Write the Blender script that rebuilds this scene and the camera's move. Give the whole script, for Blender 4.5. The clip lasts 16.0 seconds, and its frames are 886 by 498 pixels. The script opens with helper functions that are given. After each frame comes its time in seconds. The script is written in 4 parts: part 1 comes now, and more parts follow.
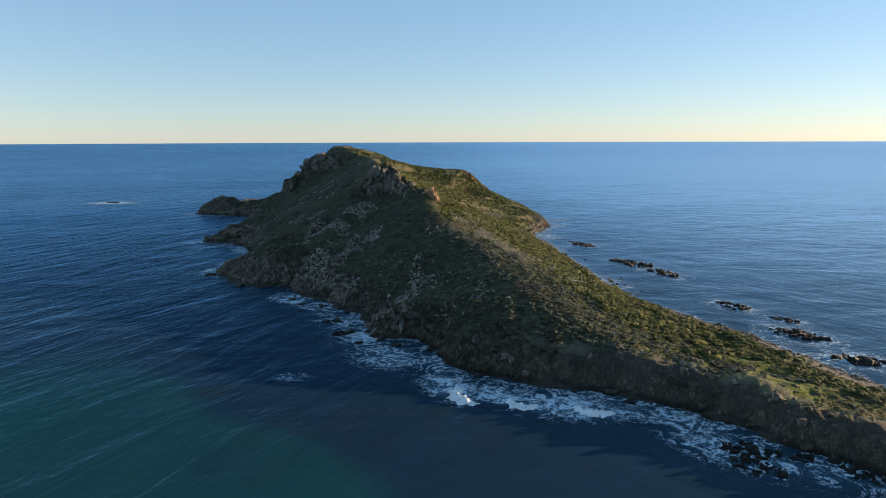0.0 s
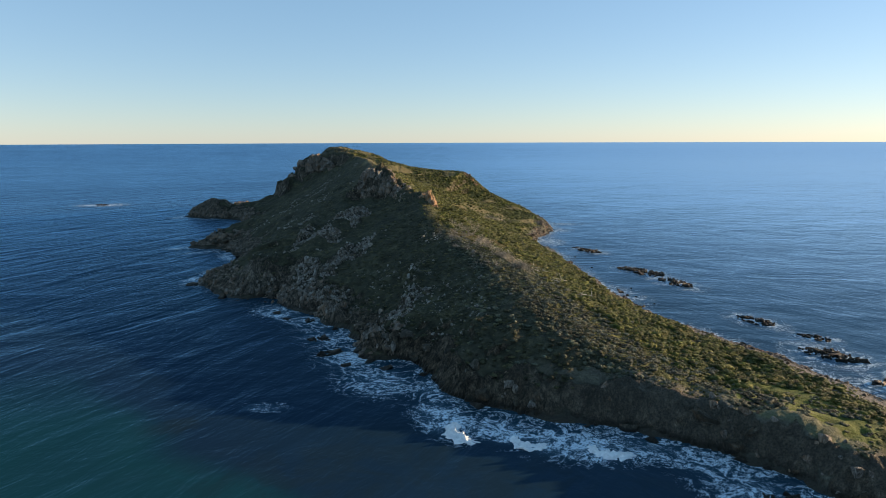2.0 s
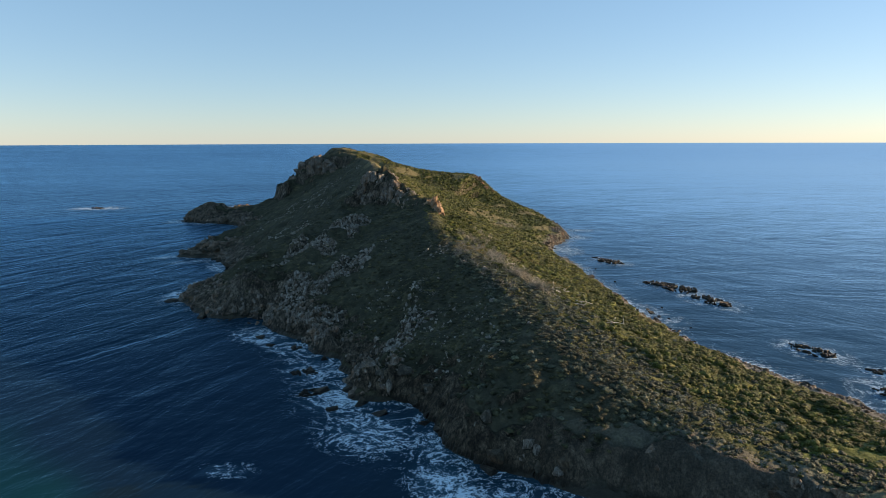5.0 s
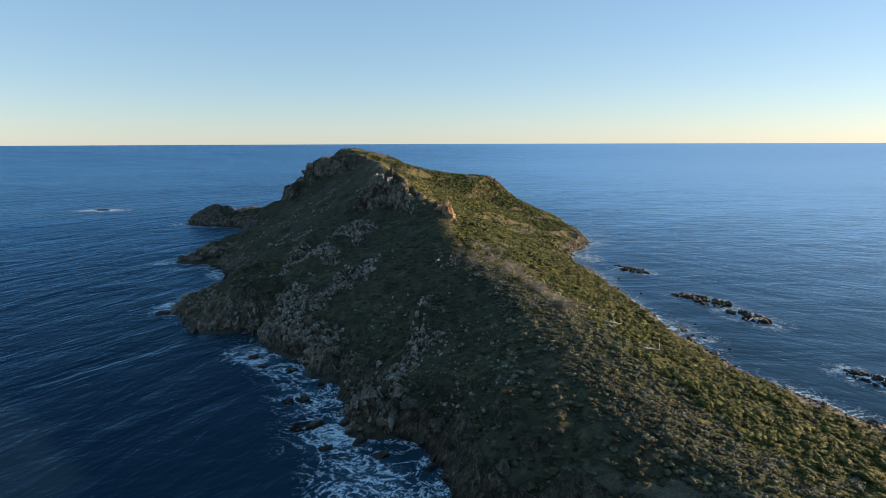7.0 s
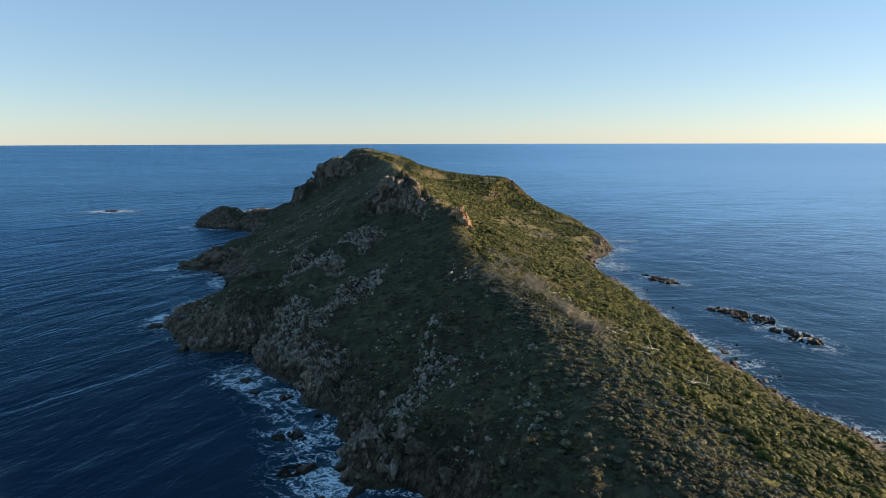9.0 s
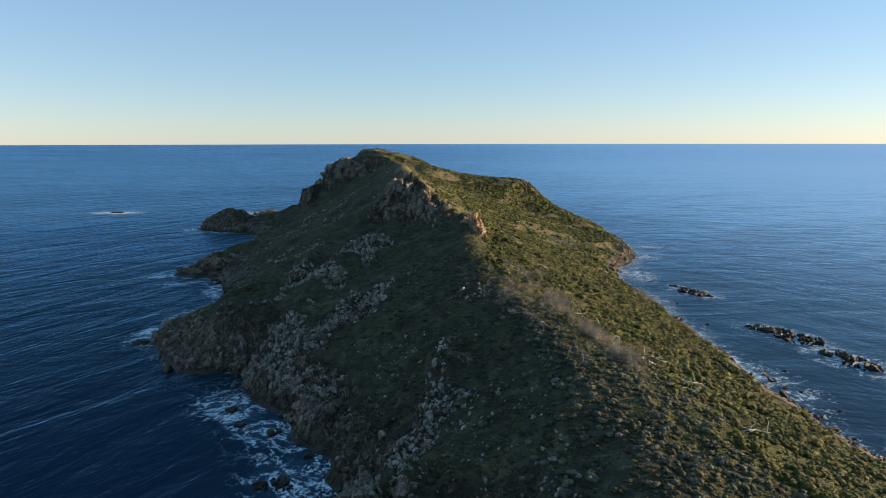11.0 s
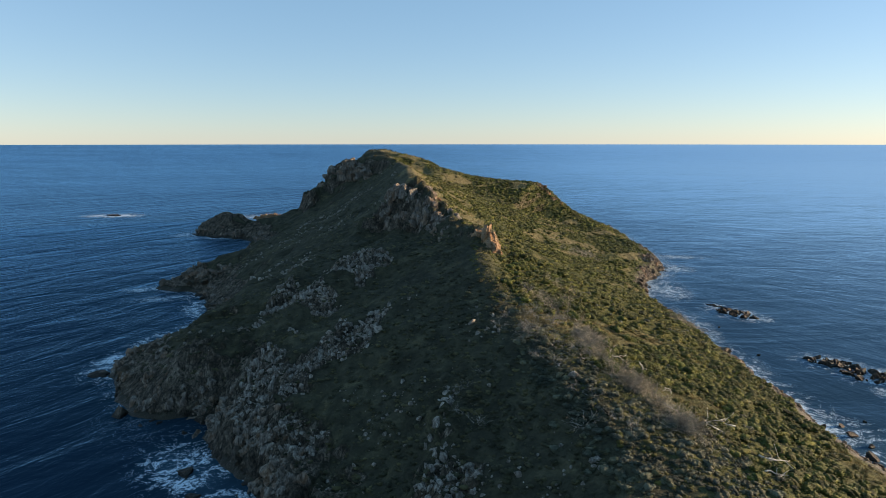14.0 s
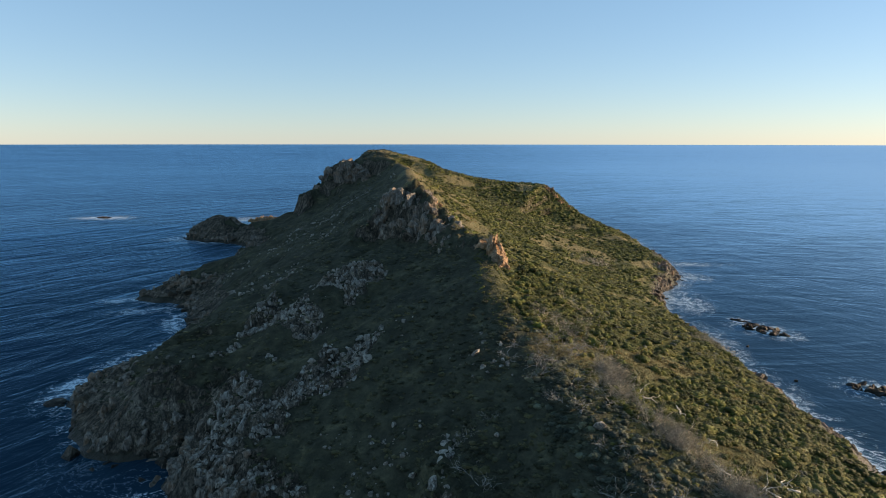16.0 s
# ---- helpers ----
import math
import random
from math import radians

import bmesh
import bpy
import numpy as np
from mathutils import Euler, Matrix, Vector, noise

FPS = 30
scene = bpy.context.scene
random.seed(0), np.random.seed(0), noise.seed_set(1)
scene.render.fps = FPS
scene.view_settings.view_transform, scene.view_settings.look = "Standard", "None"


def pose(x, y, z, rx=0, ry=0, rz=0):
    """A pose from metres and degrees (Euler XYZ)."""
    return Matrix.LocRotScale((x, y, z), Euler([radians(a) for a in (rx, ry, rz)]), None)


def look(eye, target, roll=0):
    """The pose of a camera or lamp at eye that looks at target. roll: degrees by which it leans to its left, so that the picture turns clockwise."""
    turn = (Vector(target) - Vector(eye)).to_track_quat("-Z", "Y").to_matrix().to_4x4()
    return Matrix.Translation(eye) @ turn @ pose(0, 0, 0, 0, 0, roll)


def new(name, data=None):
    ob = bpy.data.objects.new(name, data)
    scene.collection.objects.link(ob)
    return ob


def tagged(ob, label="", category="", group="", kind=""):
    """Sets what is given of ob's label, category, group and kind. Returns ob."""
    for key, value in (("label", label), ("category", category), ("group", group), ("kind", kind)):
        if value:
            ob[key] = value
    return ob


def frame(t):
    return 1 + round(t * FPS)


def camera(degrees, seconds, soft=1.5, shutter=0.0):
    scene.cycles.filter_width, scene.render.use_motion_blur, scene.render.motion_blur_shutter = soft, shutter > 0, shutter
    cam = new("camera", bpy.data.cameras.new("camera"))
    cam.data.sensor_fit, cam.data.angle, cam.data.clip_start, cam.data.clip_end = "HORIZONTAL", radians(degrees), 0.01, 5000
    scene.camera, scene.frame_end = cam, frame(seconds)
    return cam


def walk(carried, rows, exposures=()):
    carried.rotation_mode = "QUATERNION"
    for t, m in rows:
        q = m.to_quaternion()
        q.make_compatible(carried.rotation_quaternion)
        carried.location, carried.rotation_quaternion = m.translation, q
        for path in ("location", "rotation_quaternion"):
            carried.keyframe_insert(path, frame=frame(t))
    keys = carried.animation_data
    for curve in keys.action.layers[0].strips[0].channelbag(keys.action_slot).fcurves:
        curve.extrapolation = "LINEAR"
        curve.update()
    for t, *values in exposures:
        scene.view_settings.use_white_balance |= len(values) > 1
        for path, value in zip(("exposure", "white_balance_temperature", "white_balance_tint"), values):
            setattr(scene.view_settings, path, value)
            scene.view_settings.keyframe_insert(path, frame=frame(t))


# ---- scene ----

# ---- camera: a level flight towards the island, gimbal tilted a little down ----
SEA_EYE = 50.0
cam = camera(70.0, 16.0, soft=0.55)
PATH = [  # seconds, x, y, yaw, pitch, roll
    (0, 0.00, 0.00, -0.00, -9.78, -0.19),
    (1, 0.49, 7.76, -0.02, -9.76, -0.19),
    (2, 0.92, 15.58, 0.02, -9.74, -0.19),
    (3, 1.28, 23.45, 0.20, -9.72, -0.19),
    (4, 1.57, 31.35, 0.48, -9.70, -0.19),
    (6.5, 2.00, 51.25, 1.83, -9.65, -0.19),
    (7, 2.04, 55.24, 2.17, -9.64, -0.19),
    (8, 2.05, 63.24, 2.88, -9.64, -0.16),
    (9, 1.98, 71.25, 3.64, -9.64, -0.14),
    (11.5, 1.49, 91.24, 5.06, -9.63, -0.08),
    (12, 1.34, 95.22, 5.08, -9.63, -0.07),
    (12.5, 1.16, 99.20, 5.20, -9.62, -0.05),
    (13, 0.96, 103.18, 5.44, -9.62, -0.04),
    (14, 0.51, 111.11, 6.02, -9.61, -0.01),
    (14.5, 0.25, 115.06, 6.26, -9.61, 0.00),
    (15, -0.02, 119.00, 6.27, -9.61, 0.02),
    (16, -0.64, 126.84, 6.27, -9.60, 0.05),
]


def sight(x, y, yaw, pitch, roll):
    a, b = radians(yaw), radians(pitch)
    eye = Vector((x, y, SEA_EYE))
    return look(eye, eye + Vector((-math.sin(a) * math.cos(b), math.cos(a) * math.cos(b), math.sin(b))), roll)


walk(cam, [(t, sight(x, y, yaw, pitch, roll)) for t, x, y, yaw, pitch, roll in PATH],
     [(0, 0.44, 7150, 16), (16, 0.44, 7150, 16)])

# ---- world and sun: a low evening sun over the east side, clear sky ----
SUN_EL, SUN_AZ = 10.3, 75.0     # degrees above the sea; clockwise from +y
world = bpy.data.worlds.new("sky")
scene.world = world
world.use_nodes = True
wn, wl = world.node_tree.nodes, world.node_tree.links
wn.clear()
sky = wn.new("ShaderNodeTexSky")
sky.sky_type, sky.sun_disc = "NISHITA", False
sky.sun_elevation, sky.sun_rotation = radians(SUN_EL), radians(SUN_AZ)
sky.altitude, sky.air_density, sky.dust_density, sky.ozone_density = 50, 0.9, 0.05, 1.0
background = wn.new("ShaderNodeBackground")
background.inputs["Strength"].default_value = 0.1
wout = wn.new("ShaderNodeOutputWorld")
tint = wn.new("ShaderNodeMix")       # the clear sky, softened
tint.data_type, tint.blend_type = "RGBA", "MULTIPLY"
tint.inputs[0].default_value = 1.0
tint.inputs[7].default_value = (0.65, 0.695, 0.88, 1)
haze = wn.new("ShaderNodeMix")       # thin even haze
haze.data_type, haze.blend_type = "RGBA", "ADD"
haze.inputs[0].default_value = 1.0
haze.inputs[7].default_value = (0.7, 1.8, 2.7, 1)
wl.new(sky.outputs[0], tint.inputs[6])
wl.new(tint.outputs[2], haze.inputs[6])
wl.new(haze.outputs[2], background.inputs[0])
wl.new(background.outputs[0], wout.inputs[0])

sun_data = bpy.data.lights.new("sun", "SUN")
sun_data.energy, sun_data.angle, sun_data.color = 6.8, radians(0.6), (1.0, 0.78, 0.52)
sun = new("sun", sun_data)
_a, _e = radians(SUN_AZ), radians(SUN_EL)
SUN_DIR = Vector((math.sin(_a) * math.cos(_e), math.cos(_a) * math.cos(_e), math.sin(_e)))
sun.matrix_world = look(SUN_DIR * 800, (0, 0, 0))


# ---- small tools for materials and meshes ----
def material(name):
    m = bpy.data.materials.new(name)
    m.use_nodes = True
    nodes = m.node_tree.nodes
    return m, nodes, m.node_tree.links, nodes["Principled BSDF"]


def wire(links, node, name, value):
    """Sets an input by value, or links it when value is a socket."""
    if hasattr(value, "is_output"):
        links.new(value, node.inputs[name])
    else:
        node.inputs[name].default_value = value


def noise_tex(nodes, links, scale, detail=4.0, rough=0.55, vector=None, distortion=0.0):
    n = nodes.new("ShaderNodeTexNoise")
    n.inputs["Scale"].default_value = scale
    n.inputs["Detail"].default_value = detail
    n.inputs["Roughness"].default_value = rough
    n.inputs["Distortion"].default_value = distortion
    if vector is not None:
        links.new(vector, n.inputs["Vector"])
    return n.outputs["Fac"]


def ramp(nodes, links, fac, stops):
    r = nodes.new("ShaderNodeValToRGB")
    e = r.color_ramp.elements
    while len(e) < len(stops):
        e.new(0.5)
    for el, (p, c) in zip(e, stops):
        el.position = p
        el.color = (*c, 1) if len(c) == 3 else c
    links.new(fac, r.inputs[0])
    return r.outputs[0]


def step(nodes, links, value, lo, hi, to_lo=0.0, to_hi=1.0):
    n = nodes.new("ShaderNodeMapRange")
    n.interpolation_type = "SMOOTHSTEP"
    for k, v in zip((1, 2, 3, 4), (lo, hi, to_lo, to_hi)):
        n.inputs[k].default_value = v
    links.new(value, n.inputs[0])
    return n.outputs[0]


def calc(nodes, links, op, a, b=0.0):
    n = nodes.new("ShaderNodeMath")
    n.operation = op
    for k, v in enumerate((a, b)):
        if hasattr(v, "is_output"):
            links.new(v, n.inputs[k])
        else:
            n.inputs[k].default_value = v
    return n.outputs[0]


def blend(nodes, links, fac, a, b, mode="MIX"):
    n = nodes.new("ShaderNodeMix")
    n.data_type, n.blend_type = "RGBA", mode
    for k, v in ((0, fac), (6, a), (7, b)):
        if hasattr(v, "is_output"):
            links.new(v, n.inputs[k])
        elif k == 0:
            n.inputs[k].default_value = v
        else:
            n.inputs[k].default_value = (*v, 1)
    return n.outputs[2]


def bump(nodes, links, height, strength, distance, normal=None):
    n = nodes.new("ShaderNodeBump")
    n.inputs["Strength"].default_value = strength
    n.inputs["Distance"].default_value = distance
    links.new(height, n.inputs["Height"])
    if normal is not None:
        links.new(normal, n.inputs["Normal"])
    return n.outputs[0]


def mapped(nodes, links, scale=(1, 1, 1), rot=(0, 0, 0)):
    g = nodes.new("ShaderNodeNewGeometry")
    m = nodes.new("ShaderNodeMapping")
    m.inputs["Scale"].default_value = scale
    m.inputs["Rotation"].default_value = rot
    links.new(g.outputs["Position"], m.inputs["Vector"])
    return m.outputs[0]


def crests(nodes, links, angle, long, short, detail=3.0, rough=0.5, warp=0.4):
    """Noise drawn out into crests that run at an angle from the x axis: their length and spacing in metres."""
    g = nodes.new("ShaderNodeNewGeometry")
    m = nodes.new("ShaderNodeMapping")
    m.vector_type = "TEXTURE"
    m.inputs["Scale"].default_value = (long, short, short)
    m.inputs["Rotation"].default_value = (0, 0, radians(angle))
    links.new(g.outputs["Position"], m.inputs["Vector"])
    return noise_tex(nodes, links, 1.0, detail, rough, m.outputs[0], warp)


def attribute(nodes, name):
    n = nodes.new("ShaderNodeAttribute")
    n.attribute_name = name
    return n.outputs["Fac"]


def mesh_from(name, verts, faces, mat, smooth=False):
    me = bpy.data.meshes.new(name)
    me.from_pydata(verts, [], faces)
    me.materials.append(mat)
    if smooth:
        me.shade_smooth()
    me.update()
    return me


def paint_attr(me, name, values):
    a = me.attributes.new(name, "FLOAT", "POINT")
    a.data.foreach_set("value", np.asarray(values, np.float32))


# lattice noise on arrays
def _hash(i, j, seed):
    h = (i.astype(np.int64) * 374761393 + j.astype(np.int64) * 668265263 + seed * 974634777) & 0xFFFFFFFF
    h = ((h ^ (h >> 13)) * 1274126177) & 0xFFFFFFFF
    return ((h ^ (h >> 16)) & 0xFFFF) / 65535.0


def vnoise(x, y, seed=0):
    i, j = np.floor(x), np.floor(y)
    u, v = x - i, y - j
    u, v = u * u * (3 - 2 * u), v * v * (3 - 2 * v)
    a, b, c, d = (_hash(i + p, j + q, seed) for p, q in ((0, 0), (1, 0), (0, 1), (1, 1)))
    return (a * (1 - u) + b * u) * (1 - v) + (c * (1 - u) + d * u) * v


def fbm(x, y, scale, octaves=4, seed=0, gain=0.5):
    """About -1 to 1."""
    out, amp, total = 0.0, 1.0, 0.0
    for k in range(octaves):
        f = 2.03 ** k / scale
        out = out + amp * (2 * vnoise(x * f + 17.3 * k, y * f - 9.1 * k, seed + k) - 1)
        total += amp
        amp *= gain
    return out / total * 1.6


def ridged(x, y, scale, octaves=4, seed=0):
    out, amp, total = 0.0, 1.0, 0.0
    for k in range(octaves):
        f = 2.1 ** k / scale
        out = out + amp * (1 - np.abs(2 * vnoise(x * f + 31.7 * k, y * f + 5.2 * k, seed + k) - 1) * 2) 
        total += amp
        amp *= 0.5
    return out / total

# ---- materials ----
def joints(n, l, scale):
    """Granite split into blocks: a tone for each block, dark in the cracks, and the height of the blocks."""
    pos = mapped(n, l, (1.35, 1.2, 0.38), (0.3, 0.25, 0.4))
    warp = n.new("ShaderNodeTexNoise")
    warp.inputs["Scale"].default_value = 0.5
    warp.inputs["Detail"].default_value = 6
    l.new(pos, warp.inputs["Vector"])
    bent = blend(n, l, 1.0, pos, blend(n, l, 1.0, warp.outputs["Color"], (2.2, 2.2, 2.2), "MULTIPLY"), "ADD")
    out = []
    for feature in ("F1", "DISTANCE_TO_EDGE"):
        v = n.new("ShaderNodeTexVoronoi")
        v.feature = feature
        v.inputs["Scale"].default_value = scale
        l.new(bent, v.inputs["Vector"])
        out.append(v)
    tone = n.new("ShaderNodeSeparateColor")
    l.new(out[0].outputs["Color"], tone.inputs[0])
    crack = step(n, l, out[1].outputs["Distance"], 0.0, 0.09)
    col = blend(n, l, crack, (0.16, 0.15, 0.14), ramp(n, l, tone.outputs[0], [(0.0, (0.45, 0.42, 0.38)), (0.5, (0.9, 0.87, 0.82)), (1.0, (1.5, 1.45, 1.38))]))
    return col, crack


def make_ground():
    m, n, l, b = material("ground")
    geo = n.new("ShaderNodeNewGeometry")
    sep = n.new("ShaderNodeSeparateXYZ")
    l.new(geo.outputs["Normal"], sep.inputs[0])
    pos = mapped(n, l)
    patch = noise_tex(n, l, 0.16, 5, 0.7, pos, 0.6)
    mid = noise_tex(n, l, 0.55, 5, 0.65, pos)
    fine = noise_tex(n, l, 3.0, 4, 0.7, pos)
    strata = noise_tex(n, l, 0.45, 7, 0.7, mapped(n, l, (0.9, 1.1, 0.75), (0.5, 0.3, 0)), 0.3)
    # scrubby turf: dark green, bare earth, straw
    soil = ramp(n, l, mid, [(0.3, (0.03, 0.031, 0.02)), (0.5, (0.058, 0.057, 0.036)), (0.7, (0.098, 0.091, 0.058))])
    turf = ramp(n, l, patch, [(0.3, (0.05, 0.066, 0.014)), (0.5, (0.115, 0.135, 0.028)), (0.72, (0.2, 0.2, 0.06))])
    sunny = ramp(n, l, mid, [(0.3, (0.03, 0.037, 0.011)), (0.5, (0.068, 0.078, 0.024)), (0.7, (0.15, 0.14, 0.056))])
    # olive-straw turf on the lit side; west soil tone also carries that slope's shade
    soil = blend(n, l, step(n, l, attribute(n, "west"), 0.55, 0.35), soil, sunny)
    soil = blend(n, l, 0.85, soil, ramp(n, l, patch, [(0.32, (0.5, 0.5, 0.5)), (0.5, (0.95, 0.94, 0.92)), (0.68, (1.55, 1.48, 1.35))]), "MULTIPLY")
    soil = blend(n, l, step(n, l, attribute(n, "turf"), 0.25, 0.7), soil, turf)
    straw = ramp(n, l, fine, [(0.3, (0.13, 0.105, 0.05)), (0.7, (0.32, 0.265, 0.14))])
    soil = blend(n, l, calc(n, l, "MULTIPLY", step(n, l, patch, 0.58, 0.72), 0.35), soil, straw)
    soil = blend(n, l, calc(n, l, "MULTIPLY", attribute(n, "dry"), 0.35), soil, straw)
    rock = ramp(n, l, strata, [(0.25, (0.07, 0.06, 0.05)), (0.45, (0.22, 0.194, 0.163)), (0.6, (0.37, 0.327, 0.277)), (0.8, (0.54, 0.49, 0.42))])
    split = noise_tex(n, l, 0.4, 6, 0.6, mapped(n, l, (1.2, 0.9, 0.7), (0.5, 0.3, 0)), 0.4)
    seam = step(n, l, calc(n, l, "ABSOLUTE", calc(n, l, "SUBTRACT", split, 0.5)), 0.0, 0.06)
    rock = blend(n, l, 0.35, rock, ramp(n, l, seam, [(0.0, (0.3, 0.29, 0.28)), (1.0, (1.1, 1.08, 1.05))]), "MULTIPLY")
    block, crack = joints(n, l, 0.8)
    rock = blend(n, l, 0.3, rock, block, "MULTIPLY")
    # fractures at three sizes, steep and slanting
    for size, turn, part in ((0.16, 0.5, 0.65), (0.5, -0.35, 0.6), (1.5, 0.2, 0.5)):
        fold = noise_tex(n, l, size, 5, 0.62, mapped(n, l, (1.6, 1.3, 0.5), (turn, 0.3, 0.5)), 0.6)
        fold = step(n, l, calc(n, l, "ABSOLUTE", calc(n, l, "SUBTRACT", fold, 0.5)), 0.0, 0.1)
        rock = blend(n, l, part, rock, ramp(n, l, fold, [(0.0, (0.3, 0.28, 0.26)), (0.4, (0.95, 0.94, 0.92)), (1.0, (1.3, 1.28, 1.25))]), "MULTIPLY")
        crack = calc(n, l, "ADD", crack, fold)
    rock = blend(n, l, attribute(n, "dark_stone"), rock, (0.7, 0.66, 0.6), "MULTIPLY")
    rust = noise_tex(n, l, 0.22, 4, 0.6, pos, 0.4)
    rock = blend(n, l, calc(n, l, "MULTIPLY", step(n, l, rust, 0.55, 0.72), 0.3), rock, (0.26, 0.17, 0.1))
    steep = calc(n, l, "ADD", sep.outputs["Z"], calc(n, l, "MULTIPLY", calc(n, l, "SUBTRACT", patch, 0.5), 0.55))
    rock = blend(n, l, 0.8, rock, ramp(n, l, noise_tex(n, l, 0.13, 5, 0.65, pos, 0.5), [(0.35, (0.7, 0.67, 0.63)), (0.65, (1.45, 1.43, 1.4))]), "MULTIPLY")
    bare = calc(n, l, "MAXIMUM", step(n, l, steep, 0.7, 0.58), step(n, l, calc(n, l, "ADD", attribute(n, "stony"), calc(n, l, "MULTIPLY", calc(n, l, "SUBTRACT", patch, 0.5), 1.2)), 0.35, 0.6))
    bare = calc(n, l, "MULTIPLY", bare, step(n, l, attribute(n, "west"), 0.0, 1.0, 0.45, 1.0))
    col = blend(n, l, bare, soil, rock)
    # the pebble beach along the eastern foot
    beach = attribute(n, "beach")
    sand = ramp(n, l, fine, [(0.3, (0.13, 0.115, 0.095)), (0.7, (0.3, 0.27, 0.225))])
    col = blend(n, l, beach, col, sand)
    col = blend(n, l, 0.45, col, ramp(n, l, fine, [(0.3, (0.35, 0.35, 0.35)), (0.7, (1, 1, 1))]), "MULTIPLY")
    # dark tide mark
    high = n.new("ShaderNodeSeparateXYZ")
    l.new(pos, high.inputs[0])
    tide = calc(n, l, "ADD", high.outputs["Z"], calc(n, l, "MULTIPLY", mid, 1.5))
    wet = step(n, l, tide, 2.3, 1.2)
    col = blend(n, l, calc(n, l, "MULTIPLY", wet, 0.8), col, (0.03, 0.026, 0.02))
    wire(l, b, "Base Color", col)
    wire(l, b, "Roughness", step(n, l, wet, 0, 1, 0.95, 0.45))
    wire(l, b, "Specular IOR Level", 0.2)
    h = calc(n, l, "ADD", calc(n, l, "ADD", mid, calc(n, l, "MULTIPLY", fine, 0.4)), calc(n, l, "MULTIPLY", calc(n, l, "MULTIPLY", calc(n, l, "ADD", strata, calc(n, l, "ADD", calc(n, l, "MULTIPLY", seam, 0.25), calc(n, l, "MULTIPLY", crack, 0.5))), bare), 1.8))
    wire(l, b, "Normal", bump(n, l, h, 0.9, 1.0))
    return m


def make_sea():
    m, n, l, b = material("sea")
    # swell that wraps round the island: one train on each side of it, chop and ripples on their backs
    side = step(n, l, attribute(n, "sunward"), 0.25, 0.75)
    waves = []
    for angle in (66, -57):
        swell = crests(n, l, angle, 42, 13, 3, 0.5, 0.8)
        wind = crests(n, l, angle + 9, 9, 3.6, 3, 0.55, 0.8)
        chop = crests(n, l, angle - 12, 2.6, 1.2, 4, 0.6, 0.6)
        waves.append(calc(n, l, "ADD", calc(n, l, "ADD", calc(n, l, "MULTIPLY", swell, 1.8 if angle > 0 else 0.35), calc(n, l, "MULTIPLY", wind, 0.46 if angle > 0 else 0.2)), calc(n, l, "MULTIPLY", chop, 0.2 if angle > 0 else 0.11)))
    sea_h = calc(n, l, "ADD", calc(n, l, "MULTIPLY", waves[1], side), calc(n, l, "MULTIPLY", waves[0], calc(n, l, "SUBTRACT", 1.0, side)))
    open_h = calc(n, l, "MULTIPLY", crests(n, l, 4, 45, 20, 4, 0.55, 1.0), 0.9)
    flat = mapped(n, l)
    broad = noise_tex(n, l, 0.012, 4, 0.6, flat)
    deep = ramp(n, l, broad, [(0.35, (0.006, 0.02, 0.045)), (0.65, (0.0085, 0.027, 0.058))])
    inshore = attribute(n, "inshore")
    # body colour painted lighter towards the sun, for the brighter sky sheen there
    deep = blend(n, l, calc(n, l, "MULTIPLY", attribute(n, "sunward"), 0.8), deep, (0.026, 0.068, 0.105))
    deep = blend(n, l, inshore, deep, (0.008, 0.026, 0.043))
    col = blend(n, l, attribute(n, "shallow"), deep, (0.006, 0.055, 0.062))
    weed = noise_tex(n, l, 0.11, 4, 0.65, flat, 0.8)
    reef = calc(n, l, "MULTIPLY", attribute(n, "reef"), step(n, l, weed, 0.42, 0.6))
    col = blend(n, l, reef, col, (0.012, 0.026, 0.034))
    # foam: lacy, torn into strings
    foam = attribute(n, "foam")
    lace = noise_tex(n, l, 1.3, 7, 0.78, flat, 1.2)
    vor = n.new("ShaderNodeTexVoronoi")
    vor.feature = "DISTANCE_TO_EDGE"
    vor.inputs["Scale"].default_value = 1.0
    warp = n.new("ShaderNodeTexNoise")
    warp.inputs["Scale"].default_value = 0.5
    l.new(flat, warp.inputs["Vector"])
    l.new(blend(n, l, 0.35, flat, warp.outputs["Color"], "ADD"), vor.inputs["Vector"])
    cell = step(n, l, vor.outputs["Distance"], 0.16, 0.0, 0.0, 0.22)
    f = calc(n, l, "ADD", calc(n, l, "ADD", foam, calc(n, l, "MULTIPLY", calc(n, l, "SUBTRACT", lace, 0.5), 0.9)), calc(n, l, "MULTIPLY", cell, 0.6))
    for size, amount in ((0.13, 0.42), (0.5, 0.4), (1.7, 0.36)):
        web = noise_tex(n, l, size, 4, 0.6, flat, 1.5)
        web = step(n, l, calc(n, l, "ABSOLUTE", calc(n, l, "SUBTRACT", web, 0.5)), 0.0, 0.11, amount, -amount)
        f = calc(n, l, "ADD", f, web)
    f = calc(n, l, "MULTIPLY", step(n, l, f, 0.72, 1.35), step(n, l, foam, 0.03, 0.2))
    milk = calc(n, l, "MULTIPLY", step(n, l, foam, 0.05, 0.9), 0.4)
    col = blend(n, l, milk, col, (0.06, 0.135, 0.19))
    col = blend(n, l, f, col, (0.55, 0.68, 0.78))
    h = calc(n, l, "ADD", sea_h, open_h)
    h = calc(n, l, "ADD", h, calc(n, l, "MULTIPLY", f, 0.3))
    relief = bump(n, l, h, 1.0, 0.7)
    # a ruffled sea mirrors the sky only in part, even at a glance along it
    body = n.new("ShaderNodeBsdfDiffuse")
    wire(l, body, "Color", col)
